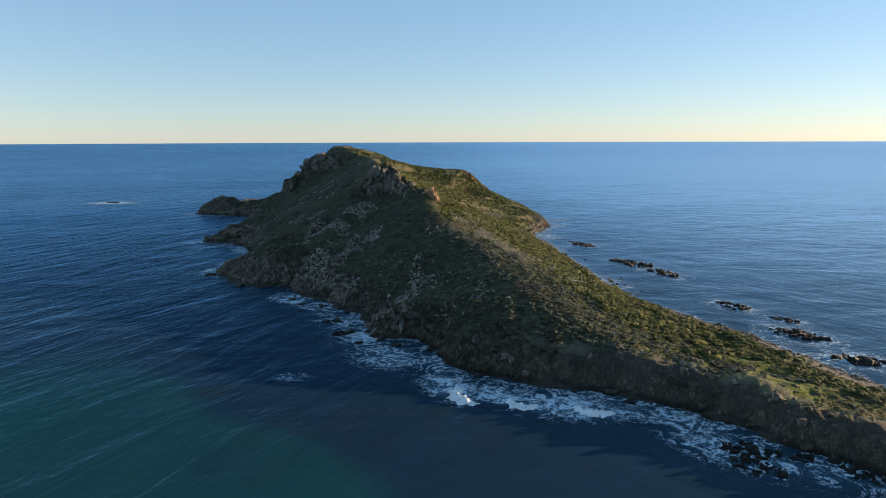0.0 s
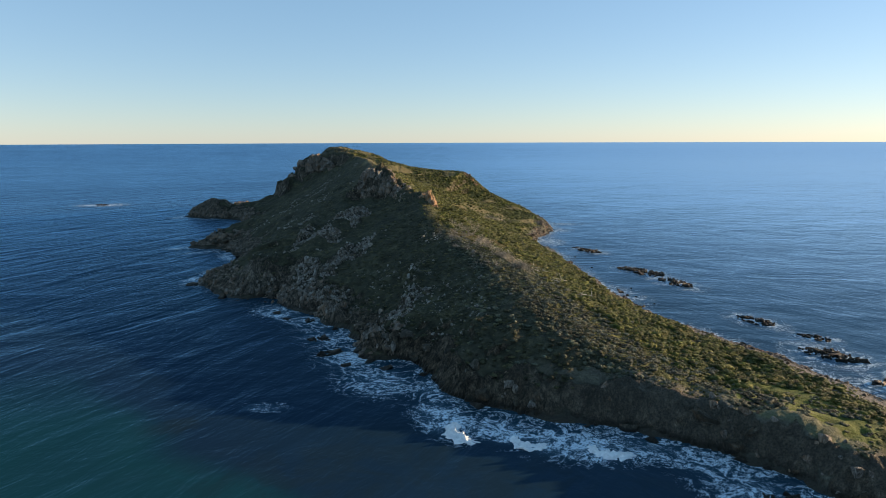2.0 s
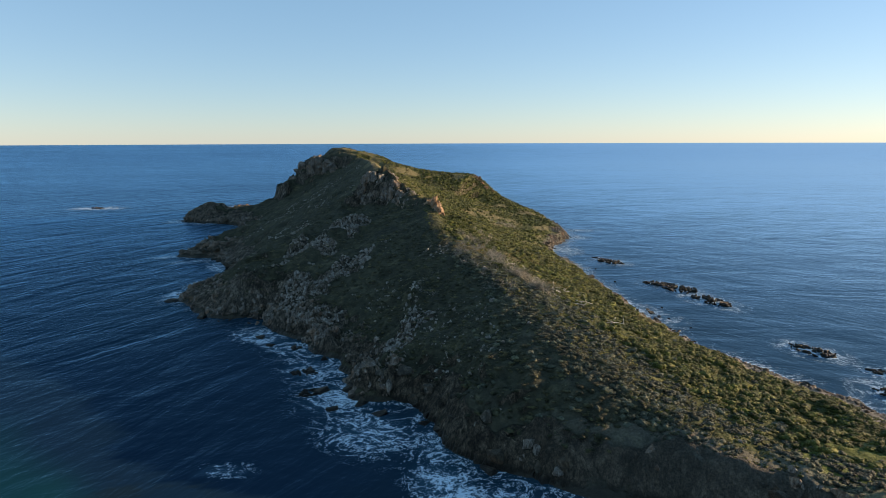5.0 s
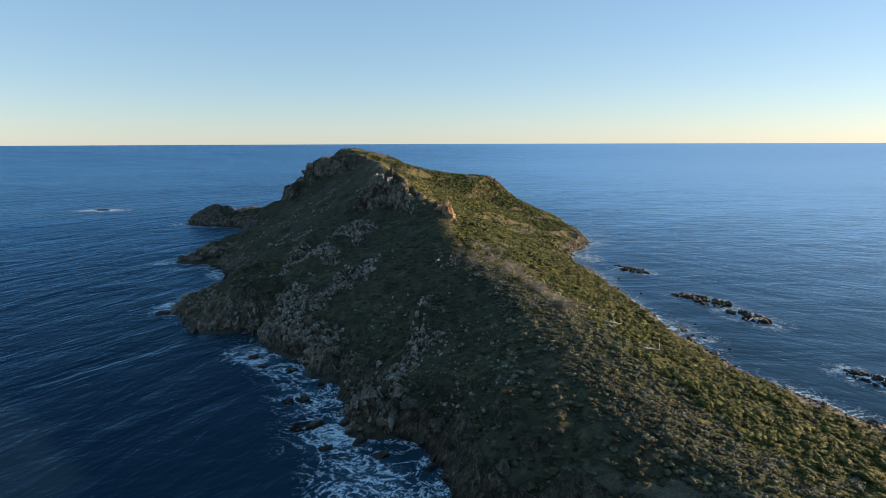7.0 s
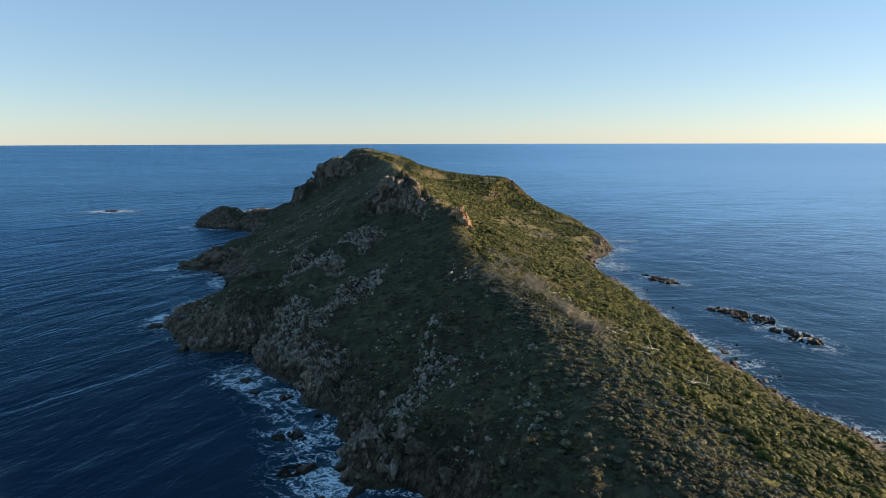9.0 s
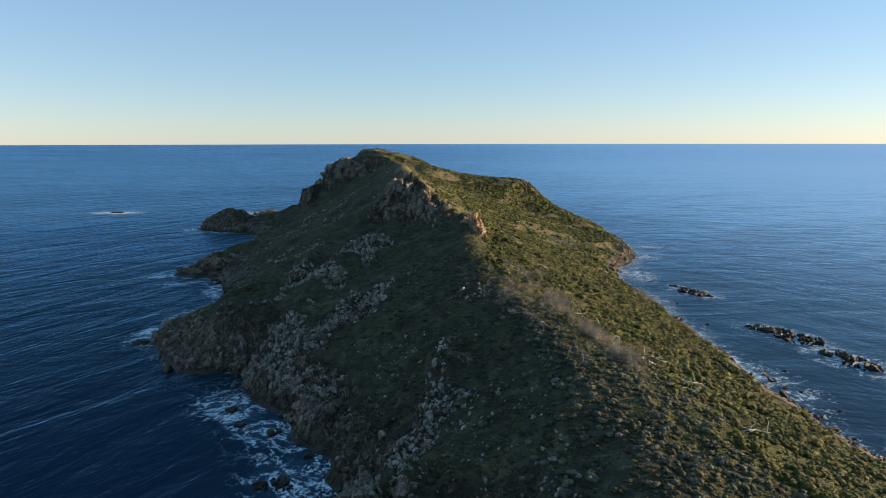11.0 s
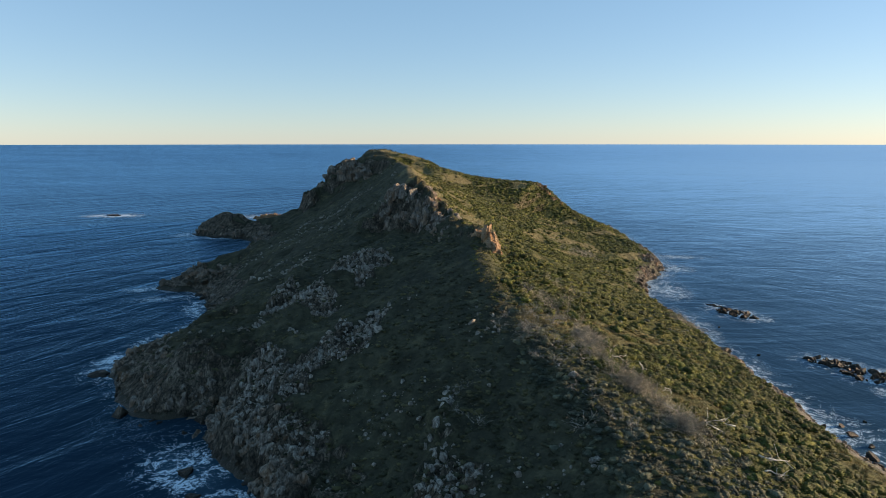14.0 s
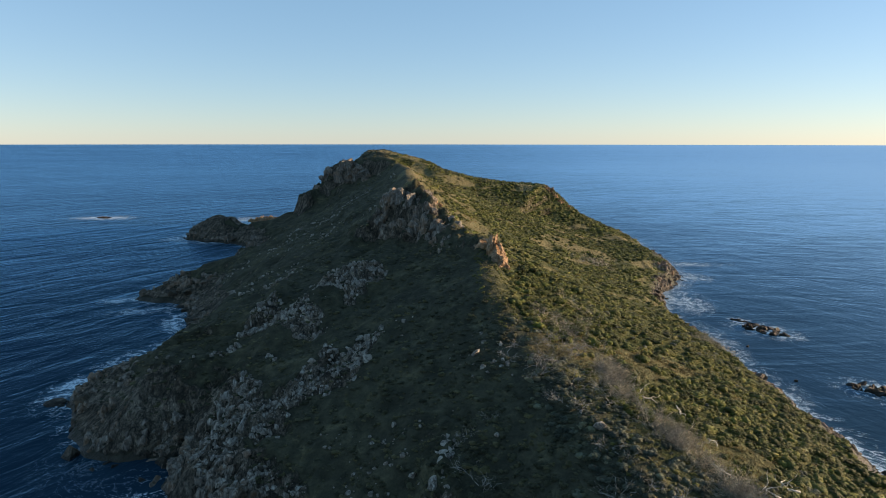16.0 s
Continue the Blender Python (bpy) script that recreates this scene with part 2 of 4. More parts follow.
    mirror = n.new("ShaderNodeBsdfGlossy")
    wire(l, mirror, "Roughness", 0.28)
    sunward = attribute(n, "sunward")
    # reflections coloured blue for the high sky, painted paler towards the sun
    wire(l, mirror, "Color", blend(n, l, sunward, (0.33, 0.68, 1.0), (0.66, 0.84, 1.0)))
    wire(l, mirror, "Normal", relief)
    # gusts: streaks of ruffled and of smoother water
    streak = crests(n, l, 40, 60, 22, 4, 0.6, 0.5)
    cat = crests(n, l, 4, 320, 90, 4, 0.6, 0.5)
    gusts = calc(n, l, "ADD", step(n, l, streak, 0.3, 0.7, 0.44, 0.66), step(n, l, cat, 0.3, 0.7, 0.34, 0.56))
    fres = n.new("ShaderNodeFresnel")
    wire(l, fres, "IOR", 1.33)
    wire(l, fres, "Normal", relief)
    # mirror strength set higher towards the sun, lower away from it
    gloss = calc(n, l, "MULTIPLY", calc(n, l, "MINIMUM", calc(n, l, "MULTIPLY", calc(n, l, "POWER", fres.outputs[0], 1.7), calc(n, l, "MULTIPLY", gusts, step(n, l, sunward, 0, 1, 0.82, 2.0))), 0.8), step(n, l, f, 0, 1, 1.0, 0.1))
    mix = n.new("ShaderNodeMixShader")
    l.new(gloss, mix.inputs[0])
    l.new(body.outputs[0], mix.inputs[1])
    l.new(mirror.outputs[0], mix.inputs[2])
    n.remove(b)
    l.new(mix.outputs[0], n["Material Output"].inputs["Surface"])
    return m


def make_rock(name, stops, rust=0.4, rough=0.9, wet=False):
    m, n, l, b = material(name)
    pos = mapped(n, l)
    mid = noise_tex(n, l, 0.8, 5, 0.65, pos, 0.5)
    fine = noise_tex(n, l, 5.0, 4, 0.7, pos)
    joint = noise_tex(n, l, 0.9, 5, 0.7, mapped(n, l, (1.5, 1.5, 0.35), (0.3, 0.15, 0)), 0.7)
    geo = n.new("ShaderNodeNewGeometry")
    col = ramp(n, l, joint, stops)
    split = noise_tex(n, l, 0.8, 6, 0.6, mapped(n, l, (1.5, 1.5, 0.5), (0.3, 0.15, 0)), 0.9)
    seam = step(n, l, calc(n, l, "ABSOLUTE", calc(n, l, "SUBTRACT", split, 0.5)), 0.0, 0.05)
    col = blend(n, l, 0.7, col, ramp(n, l, seam, [(0.0, (0.3, 0.29, 0.28)), (1.0, (1.08, 1.06, 1.04))]), "MULTIPLY")
    stain = noise_tex(n, l, 0.35, 4, 0.6, pos, 0.4)
    col = blend(n, l, calc(n, l, "MULTIPLY", step(n, l, stain, 0.45, 0.65), rust), col, (0.42, 0.21, 0.09))
    col = blend(n, l, calc(n, l, "MULTIPLY", step(n, l, mid, 0.56, 0.68), 0.35), col, (0.32, 0.31, 0.26))
    info = n.new("ShaderNodeObjectInfo")
    lum = calc(n, l, "ADD", 0.72, calc(n, l, "MULTIPLY", calc(n, l, "ADD", geo.outputs["Random Per Island"], info.outputs["Random"]), 0.28))
    tone = n.new("ShaderNodeCombineColor")
    for k in range(3):
        l.new(lum, tone.inputs[k])
    col = blend(n, l, 1.0, col, tone.outputs[0], "MULTIPLY")
    col = blend(n, l, 0.4, col, ramp(n, l, fine, [(0.3, (0.4, 0.4, 0.4)), (0.7, (1, 1, 1))]), "MULTIPLY")
    if wet:
        high = n.new("ShaderNodeSeparateXYZ")
        l.new(pos, high.inputs[0])
        tide = calc(n, l, "ADD", high.outputs["Z"], calc(n, l, "MULTIPLY", mid, 0.8))
        col = blend(n, l, step(n, l, tide, 1.5, 0.7), col, (0.02, 0.018, 0.014))
    wire(l, b, "Base Color", col)
    wire(l, b, "Roughness", rough)
    wire(l, b, "Specular IOR Level", 0.25)
    h = calc(n, l, "ADD", calc(n, l, "ADD", calc(n, l, "MULTIPLY", joint, 1.3), calc(n, l, "MULTIPLY", seam, 0.5)), calc(n, l, "ADD", mid, calc(n, l, "MULTIPLY", fine, 0.3)))
    wire(l, b, "Normal", bump(n, l, h, 0.8, 0.6))
    return m


def make_leaf(name, dark, light, dry, dry_part=0.1, shine=0.6):
    m, n, l, b = material(name)
    geo = n.new("ShaderNodeNewGeometry")
    info = n.new("ShaderNodeObjectInfo")
    col = ramp(n, l, geo.outputs["Random Per Island"], [(0.0, dark), (0.75, light), (1.0, tuple(min(1, c * 1.2) for c in light))])
    pos = mapped(n, l)
    field = noise_tex(n, l, 0.13, 4, 0.65, pos)
    bushy = noise_tex(n, l, 0.55, 3, 0.6, pos)
    col = blend(n, l, calc(n, l, "ADD", calc(n, l, "MULTIPLY", step(n, l, field, 0.5, 0.75), 0.55), dry_part), col, dry)
    col = blend(n, l, 0.7, col, ramp(n, l, bushy, [(0.3, (0.5, 0.5, 0.5)), (0.7, (1.15, 1.12, 1.05))]), "MULTIPLY")
    each = n.new("ShaderNodeTexVoronoi")
    each.inputs["Scale"].default_value = 0.55
    l.new(pos, each.inputs["Vector"])
    part_of = n.new("ShaderNodeSeparateColor")
    l.new(each.outputs["Color"], part_of.inputs[0])
    col = blend(n, l, 0.85, col, ramp(n, l, part_of.outputs[0], [(0.0, (0.55, 0.58, 0.55)), (0.5, (1.05, 1.05, 1.0)), (1.0, (1.65, 1.5, 1.15))]), "MULTIPLY")
    wire(l, b, "Base Color", col)
    wire(l, b, "Roughness", shine)
    wire(l, b, "Specular IOR Level", 0.12)
    spray = noise_tex(n, l, 3.2, 4, 0.75, pos)
    wire(l, b, "Normal", bump(n, l, spray, 1.0, 0.6))
    return m


def make_plain(name, stops, scale, rough=0.85):
    m, n, l, b = material(name)
    pos = mapped(n, l)
    fine = noise_tex(n, l, scale, 5, 0.65, pos)
    wire(l, b, "Base Color", ramp(n, l, fine, stops))
    wire(l, b, "Roughness", rough)
    wire(l, b, "Normal", bump(n, l, fine, 0.6, 0.1))
    return m


MAT_GROUND, MAT_SEA = make_ground(), make_sea()
GRANITE = [(0.25, (0.055, 0.048, 0.04)), (0.45, (0.18, 0.157, 0.133)), (0.62, (0.33, 0.29, 0.245)), (0.82, (0.52, 0.465, 0.4))]
MAT_ROCK = make_rock("granite", GRANITE, 0.3)
MAT_PALE = make_rock("pale_granite", [(0.25, (0.12, 0.108, 0.092)), (0.5, (0.34, 0.315, 0.275)), (0.8, (0.62, 0.58, 0.51))], 0.1)
MAT_OCHRE = make_rock("ochre_rock", [(0.25, (0.14, 0.09, 0.055)), (0.5, (0.38, 0.25, 0.155)), (0.8, (0.55, 0.39, 0.25))], 0.75)
MAT_WET = make_rock("wet_rock", [(0.25, (0.022, 0.019, 0.014)), (0.55, (0.08, 0.067, 0.048)), (0.85, (0.18, 0.148, 0.1))], 0.15, 0.55, True)
MAT_GREEN = make_leaf("mastic_leaf", (0.031, 0.041, 0.011), (0.098, 0.115, 0.028), (0.155, 0.148, 0.055), 0.05)
MAT_GREY = make_leaf("grey_leaf", (0.05, 0.058, 0.044), (0.135, 0.15, 0.118), (0.12, 0.128, 0.082), 0.0)
MAT_YELLOW = make_leaf("yellow_leaf", (0.05, 0.06, 0.014), (0.142, 0.152, 0.042), (0.19, 0.172, 0.078), 0.1)
MAT_HEATH = make_leaf("heath_leaf", (0.045, 0.048, 0.03), (0.105, 0.104, 0.063), (0.12, 0.108, 0.07), 0.0)
MAT_TUSSOCK = make_leaf("tussock_leaf", (0.045, 0.053, 0.014), (0.13, 0.138, 0.04), (0.2, 0.17, 0.075), 0.15)
MAT_STRAW = make_leaf("dry_grass", (0.14, 0.11, 0.055), (0.32, 0.26, 0.14), (0.26, 0.23, 0.12), 0.0, 0.9)
MAT_TWIG = make_leaf("bare_twig", (0.27, 0.25, 0.225), (0.54, 0.5, 0.45), (0.4, 0.365, 0.325), 0.0, 0.9)
MAT_BONE = make_plain("bleached_wood", [(0.3, (0.42, 0.38, 0.32)), (0.7, (0.72, 0.68, 0.6))], 4.0)
MAT_GREYWOOD = make_plain("grey_wood", [(0.3, (0.17, 0.155, 0.135)), (0.7, (0.34, 0.315, 0.275))], 4.0)
MAT_FOAM = make_plain("white_water", [(0.3, (0.6, 0.63, 0.66)), (0.7, (0.85, 0.87, 0.88))], 1.5, 0.75)

# ---- the lie of the land ----
WEST = [(230, -45), (125, 40), (88, 70), (66, 89), (57, 98), (51, 107), (43, 115), (32, 121), (19, 124), (9, 130), (1, 138),
        (-3, 148), (-7, 155), (-14, 157), (-20, 160), (-19, 169), (-25, 178), (-32, 186), (-38, 196), (-48, 204), (-54, 217),
        (-62, 213), (-69, 216), (-87, 238), (-80, 258), (-88, 285), (-103, 309), (-120, 313), (-116, 328), (-108, 352)]
NORTH = [(-112, 385), (-130, 420), (-143, 427), (-164, 433), (-172, 444), (-160, 453), (-137, 448), (-118, 466), (-114, 520),
         (-105, 570), (-70, 605), (-25, 600), (20, 560), (48, 510), (60, 455)]
EAST = [(60, 400), (62, 367), (50, 342), (45, 321), (46, 295), (50, 272), (52, 247), (55, 230), (58, 208), (62, 185), (69, 169),
        (77, 155), (82, 140), (86, 126), (90, 115), (103, 98), (135, 70), (240, -5)]
CREST = [(240, -30, 6), (112, 58, 4.5), (86, 80, 4), (68, 97, 4.2), (56, 110, 5.0), (41, 122, 5.6), (31, 138, 8.8), (24, 155, 12.0), (20, 166, 13.8),
         (16, 179, 15.2), (10.0, 197, 18.0), (3.0, 216, 20.8), (-4.5, 234, 23.8), (-6.5, 254, 27.0), (-15, 272, 30.5), (-27, 292, 34.5), (-33, 325, 36), (-42, 375, 38), (-54, 415, 39), (-68, 455, 42.3), (-74, 490, 42.8), (-78, 512, 34), (-80, 536, 13), (-85, 572, 6)]
SPUR_EAST = [(-66, 457, 44.5), (-52, 451, 42), (-39, 446, 37.5), (-22, 450, 32), (-2, 452, 29.5), (14, 450, 27.5), (24, 444, 18), (35, 430, 9.5), (46, 408, 4), (56, 385, 2.5)]
SPUR_SOUTH = [(-27, 292, 34.0), (-30, 264, 27), (-35, 248, 21.5), (-42, 236, 16), (-43, 222, 9.5), (-41, 212, 5)]
CAPE_SOUTH = [(-84, 239, 2), (-77, 239, 3.4), (-64, 243, 8.5), (-48, 252, 20)]
CAPE_MID = [(-118, 314, 2), (-106, 319, 6), (-86, 326, 13), (-66, 334, 23)]
# rows of crags: x, y, part of the full height; then half width, height, size of the blocks
CRAG_LINES = [([(-44, 284, 0.3), (-35, 285, 0.8), (-27, 284, 1), (-21, 276, 0.8), (-16, 268, 0.35), (-11, 260, 0.15)], 6.0, 5.5, 3.8, 21),
              ([(-7.5, 258, 0.5), (-5.0, 253, 1), (-4.0, 249, 0.5)], 2.6, 3.0, 2.0, 31),
              ([(-30, 300, 0.6), (-24, 304, 0.8), (-18, 300, 0.5)], 5, 2.5, 2.8, 41),
              ([(-118, 446, 0.5), (-108, 455, 1), (-98, 450, 1), (-86, 442, 1), (-74, 437, 0.8), (-66, 434, 0.3)], 8, 4.0, 5.0, 51),
              ([(12, 451, 0.5), (18, 449, 1), (24, 446, 1), (27, 441, 0.6)], 4.5, 2.2, 3.2, 61),
              ([(-34, 247, 0.7), (-40, 242, 1), (-45, 235, 0.7)], 6.5, 0.9, 1.8, 71),
              ([(-9, 204, 0.3), (-9, 198, 0.8), (-7.5, 191, 1), (-8, 185, 1), (-9.5, 178, 0.5)], 2.6, 2.2, 1.6, 81)]
CRAG_LINES = [(np.array(line, float), *rest) for line, *rest in CRAG_LINES]
ISLET = [(-166, 442, 5), (-155, 443, 10.5), (-145, 444, 10), (-134, 440, 2.2), (-122, 437, 2)]
# surf: x, y, half length, half width, turn, strength
SURF = [(-48, 197, 8, 4, -35, 0.72), (-39, 188, 7, 4, -40, 0.6), (-29, 173, 7, 5, -60, 0.62), (-20, 157, 7, 6, -50, 0.7), (-13, 143, 8, 6, -50, 0.68),
        (-1, 137, 6, 3, -70, 0.7), (1, 124, 7, 3.5, -65, 1.0), (11, 119, 7, 3.5, -30, 0.9), (22, 114, 8, 4, -18, 1.0), (33, 113, 8, 3.5, -12, 0.8),
        (43, 108, 8, 4, -30, 0.7), (48, 97, 9, 5, -45, 0.8), (57, 91, 9, 4, -40, 0.62), (-34, 129, 4, 1.5, 0, 0.6), 
        (-90, 242, 3, 8, 10, 0.85), (-88, 262, 3, 9, -15, 0.6), (-94, 289, 3, 10, 25, 0.75), (-124, 312, 5, 3.5, 0, 0.9), (-119, 338, 3.5, 10, 0, 0.7),
        (-174, 440, 6, 9, 0, 0.9), (-152, 428, 13, 4, 0, 0.8), (-158, 515, 20, 16, 0, 1.1), (-270, 518, 14, 7, 0, 1.4), (-110, 300, 8, 3, 20, 0.5),
        (66, 368, 6, 6, 0, 0.6), (55, 332, 5, 12, 0, 0.6), (51, 283, 4, 16, 0, 0.5), (72, 395, 14, 3, 0, 0.5), (62, 214, 4, 9, 0, 0.5)]
# rocks awash off the eastern shore: x, y, half length, half width, turn, height
SKERRIES = [(64, 309, 2.2, 1.0, -30, 0.6), (67.5, 300, 6.5, 2.8, -48, 1.4), (74, 258, 5, 2.6, -40, 1.3), (79, 250, 6, 3, -55, 1.6), (83, 234, 8, 3, -70, 1.6),
            (88, 186, 6, 2.4, -60, 1.2), (92, 157, 7.5, 3.2, -55, 1.6), (96, 171, 4, 1.6, -50, 0.7), (95, 138, 6, 2.8, -35, 1.4),
            (-158, 513, 9, 5, 20, 5.5), (-270, 518, 5, 2.5, 0, 1.6)]


def dense(line, pitch=3.0):
    """The same line with points every few metres, rounded at its corners."""
    p = np.array(line, float)
    out = []
    for k in range(len(p) - 1):
        p0, p1, p2, p3 = p[max(k - 1, 0)], p[k], p[k + 1], p[min(k + 2, len(p) - 1)]
        n = max(2, int(np.linalg.norm((p2 - p1)[:2]) / pitch))
        for t in np.arange(n) / n:
            cr = 0.5 * (2 * p1 + (p2 - p0) * t + (2 * p0 - 5 * p1 + 4 * p2 - p3) * t ** 2 + (3 * p1 - p0 - 3 * p2 + p3) * t ** 3)
            out.append(0.5 * cr + 0.5 * (p1 + (p2 - p1) * t))
    out.append(p[-1])
    return np.array(out)


COAST = dense(WEST + NORTH + EAST)


def line_distance(x, y, line):
    """Distance to a line, and the third value of the line at its nearest point."""
    best, val = np.full(x.shape, 1e9), np.zeros(x.shape)
    side = np.zeros(x.shape)
    for a, b in zip(line[:-1], line[1:]):
        d = b[:2] - a[:2]
        t = np.clip(((x - a[0]) * d[0] + (y - a[1]) * d[1]) / (d @ d), 0, 1)
        px, py = x - a[0] - t * d[0], y - a[1] - t * d[1]
        dist = np.hypot(px, py)
        m = dist < best
        best = np.where(m, dist, best)
        if len(a) > 2:
            val = np.where(m, a[2] + t * (b[2] - a[2]), val)
        side = np.where(m, d[0] * (y - a[1]) - d[1] * (x - a[0]), side)
    return best, val, side


def inside(x, y, poly):
    odd = np.zeros(x.shape, bool)
    for a, b in zip(poly, np.roll(poly, -1, 0)):
        if a[1] != b[1]:
            c = (a[1] > y) != (b[1] > y)
            odd ^= c & (x < (b[0] - a[0]) * (y - a[1]) / (b[1] - a[1]) + a[0])
    return odd


def cells(x, y, size, seed):
    """Random height of the nearest of scattered points, and how far its border is."""
    u, v = x / size, y / size
    iu, iv = np.floor(u), np.floor(v)
    f1, f2, val = np.full(x.shape, 9.0), np.full(x.shape, 9.0), np.zeros(x.shape)
    for i in (-1, 0, 1):
        for j in (-1, 0, 1):
            cu, cv = iu + i, iv + j
            r = [np.modf(np.abs(np.sin(cu * (127.1 + k) + cv * (311.7 - k) + seed * 17.3) * 43758.5453))[0] for k in (0, 3, 7)]
            dist = np.hypot(cu + r[0] - u, cv + r[1] - v)
            near = dist < f1
            f2 = np.where(near, f1, np.minimum(f2, dist))
            val = np.where(near, r[2], val)
            f1 = np.where(near, dist, f1)
    return val, f2 - f1


def smooth(v, lo, hi):
    t = np.clip((v - lo) / (hi - lo), 0, 1)
    return t * t * (3 - 2 * t)


def land(x, y):
    """Height of the land, its coast distance (negative at sea), and which side of the crest it lies on (1 west, 0 east)."""
    # a wavy shore
    wx = x + 1.6 * fbm(x, y, 9, 3, 11)
    wy = y + 1.6 * fbm(x, y, 9, 3, 23)
    d = line_distance(wx, wy, COAST)[0]
    d = np.where(inside(wx, wy, COAST), d, -d)
    dp = np.maximum(d, 0)
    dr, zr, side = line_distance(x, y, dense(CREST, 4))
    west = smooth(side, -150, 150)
    top = smooth(y, 425, 455) * (1 - smooth(y, 505, 540))
    far = smooth(y, 200, 290)
    turn = (4.5 + 4.5 * (1 - smooth(y, 165, 205))) * (1 - far) + 0.5      # how round the crest is
    dr = far * (np.maximum(dr - 1.5 - 4 * top * west - 5 * top, 0) + 0.15 * dr) + (1 - far) * (np.hypot(dr, turn) - turn)
    q = dp / (dp + dr + 1e-6)
    low = 1 - smooth(y, 150, 200)
    # hollow slopes over the cove, full ones under the high crest
    power = np.interp(y, [100, 150, 190, 203, 218, 260, 330], [0.8, 0.95, 1.1, 0.85, 0.56, 0.66, 0.85]) * west + np.interp(y, [170, 205, 250, 300], [0.98, 0.86, 0.88, 1.04]) * (1 - west)
    g = q ** power
    craggy = west * smooth(y, 390, 440)
    g = g * (1 - craggy) + craggy * (0.55 * q + 0.45 * smooth(q, 0.22, 0.72))
    z = zr * g + 1.2 * far * np.exp(-dr / 5)
    for line, pw, r in ((SPUR_EAST, 1.0, 6), (SPUR_SOUTH, 0.9, 2), (CAPE_SOUTH, 0.5, 1), (CAPE_MID, 0.7, 1), (ISLET, 0.55, 2)):
        ds, zs, _ = line_distance(x, y, dense(line, 4))
        zz = zs * (dp / (dp + np.maximum(ds - r, 0) + 1e-6)) ** pw
        if line is not SPUR_EAST and line is not SPUR_SOUTH:
            zz = zz * np.exp(-(ds / 22) ** 2)
        z = np.maximum(z, zz) + 0.25 * np.exp(-np.abs(z - zz) / 1.5)
    z = z * (1 - 0.75 * west * np.exp(-dp / 6) * smooth(y, 172, 192) * (1 - smooth(y, 222, 245)))      # a low shelf round the cove
    # cliffs over the western shore, low banks over the eastern
    cliff = (1.5 + 1.2 * fbm(x, y, 26, 2, 5) - 1.0 * far) * west + (0.1 + 1.6 * far) * (1 - west)
    z = z + np.maximum(cliff, 0.1) * smooth(d, 0.0, 3.0) * (1 - smooth(d, 6, 30))
    # crags that break through the crest
    for cx, cy, rx, ry, hh, edge in ((-6, 258, 6, 7, 1.0, 0.6), (-24, 292, 9, 18, 1.6, 0.78), (-82, 464, 20, 28, 2.4, 0.8), (-100, 448, 14, 20, 8.5, 0.7)):
        e = np.hypot((x - cx) / rx, (y - cy) / ry) + 0.12 * fbm(x, y, 7, 3, 19)
        z = z + hh * np.where(x < cx, 1 - smooth(e, edge, 1.0), 1 - smooth(e, 0.1, 1.0))
    # relief
    rough = west * 1.0 + 0.45 * (1 - west)
    z = z + smooth(d, 1, 12) * rough * (1.5 * fbm(x, y, 24, 3, 41) + 0.7 * ridged(x, y, 9, 3, 77))
    edge = smooth(d, -1, 2) * (1 - smooth(d, 8, 22)) * (west * (0.9 - 0.35 * low) + 0.25)
    z = z + edge * (1.5 * ridged(x, y, 6.5, 4, 3) + 0.8 * ridged(x, y, 2.9, 3, 203) + 0.2)
    # jointed granite: blocks of uneven height with cracks between
    stony = np.maximum(smooth(d, 0.2, 2.5) * (1 - smooth(d, 9, 16)), ribs(x, y) * smooth(d, 3, 8)) * west
    for size, tall, seed in ((5.5, 1.5, 7), (2.6, 0.9, 8)):
        wx, wy = x + 1.2 * fbm(x, y, 4, 2, 15), y + 1.2 * fbm(x, y, 4, 2, 16)
        lift, crack = cells(0.5 * (0.8 * wx + 0.6 * wy), 1.25 * (0.8 * wy - 0.6 * wx), size, seed)
        z = z + stony * tall * (lift - 0.45 - 0.5 * (1 - smooth(crack, 0.0, 0.3)))
    # crags: jointed columns that stand out of the crest in uneven steps
    for line, wide, tall, size, seed in CRAG_LINES:
        dist, a, _ = line_distance(x, y, dense(line, 3))
        wx, wy = x + 0.8 * fbm(x, y, 5, 2, seed), y + 0.8 * fbm(x, y, 5, 2, seed + 1)
        lift, crack = cells(wx, wy, size, seed)
        lift2, crack2 = cells(wx + 3, wy, size * 0.42, seed + 5)
        m = a * (1 - smooth(dist + (lift - 0.5) * wide * 0.9, wide * 0.55, wide))
        z = z + m * tall * (0.15 + 0.85 * lift + 0.4 * (lift2 - 0.5)) - m * tall * (0.22 * (1 - smooth(crack, 0, 0.12)) + 0.07 * (1 - smooth(crack2, 0, 0.2)))
    # scarps under the summit and under the crest crag, facing south-west
    for line, drop, fade in ((([-108, 462, 0], [-97, 452, 0.35], [-84, 442, 1], [-66, 434, 0.8], [-52, 424, 0.1]), 7.5, 48),
                             (([-42, 284, 0], [-34, 284, 0.9], [-26, 280, 1], [-20, 272, 0.7], [-14, 265, 0]), 4.5, 26)):
        ds, a, side = line_distance(x, y, np.array(line, float))
        z = z - drop * a * (side < 0) * smooth(ds, 0, 4) * (1 - smooth(ds, 6, fade))
    # capes fall gently to their tips
    gentle = smooth(-x, 55, 68) * smooth(y, 205, 218) * (1 - smooth(y, 335, 365))
    z = np.minimum(z, 0.6 + dp * (1.7 - 1.1 * gentle) + 0.8 * ridged(x, y, 5, 3, 88))
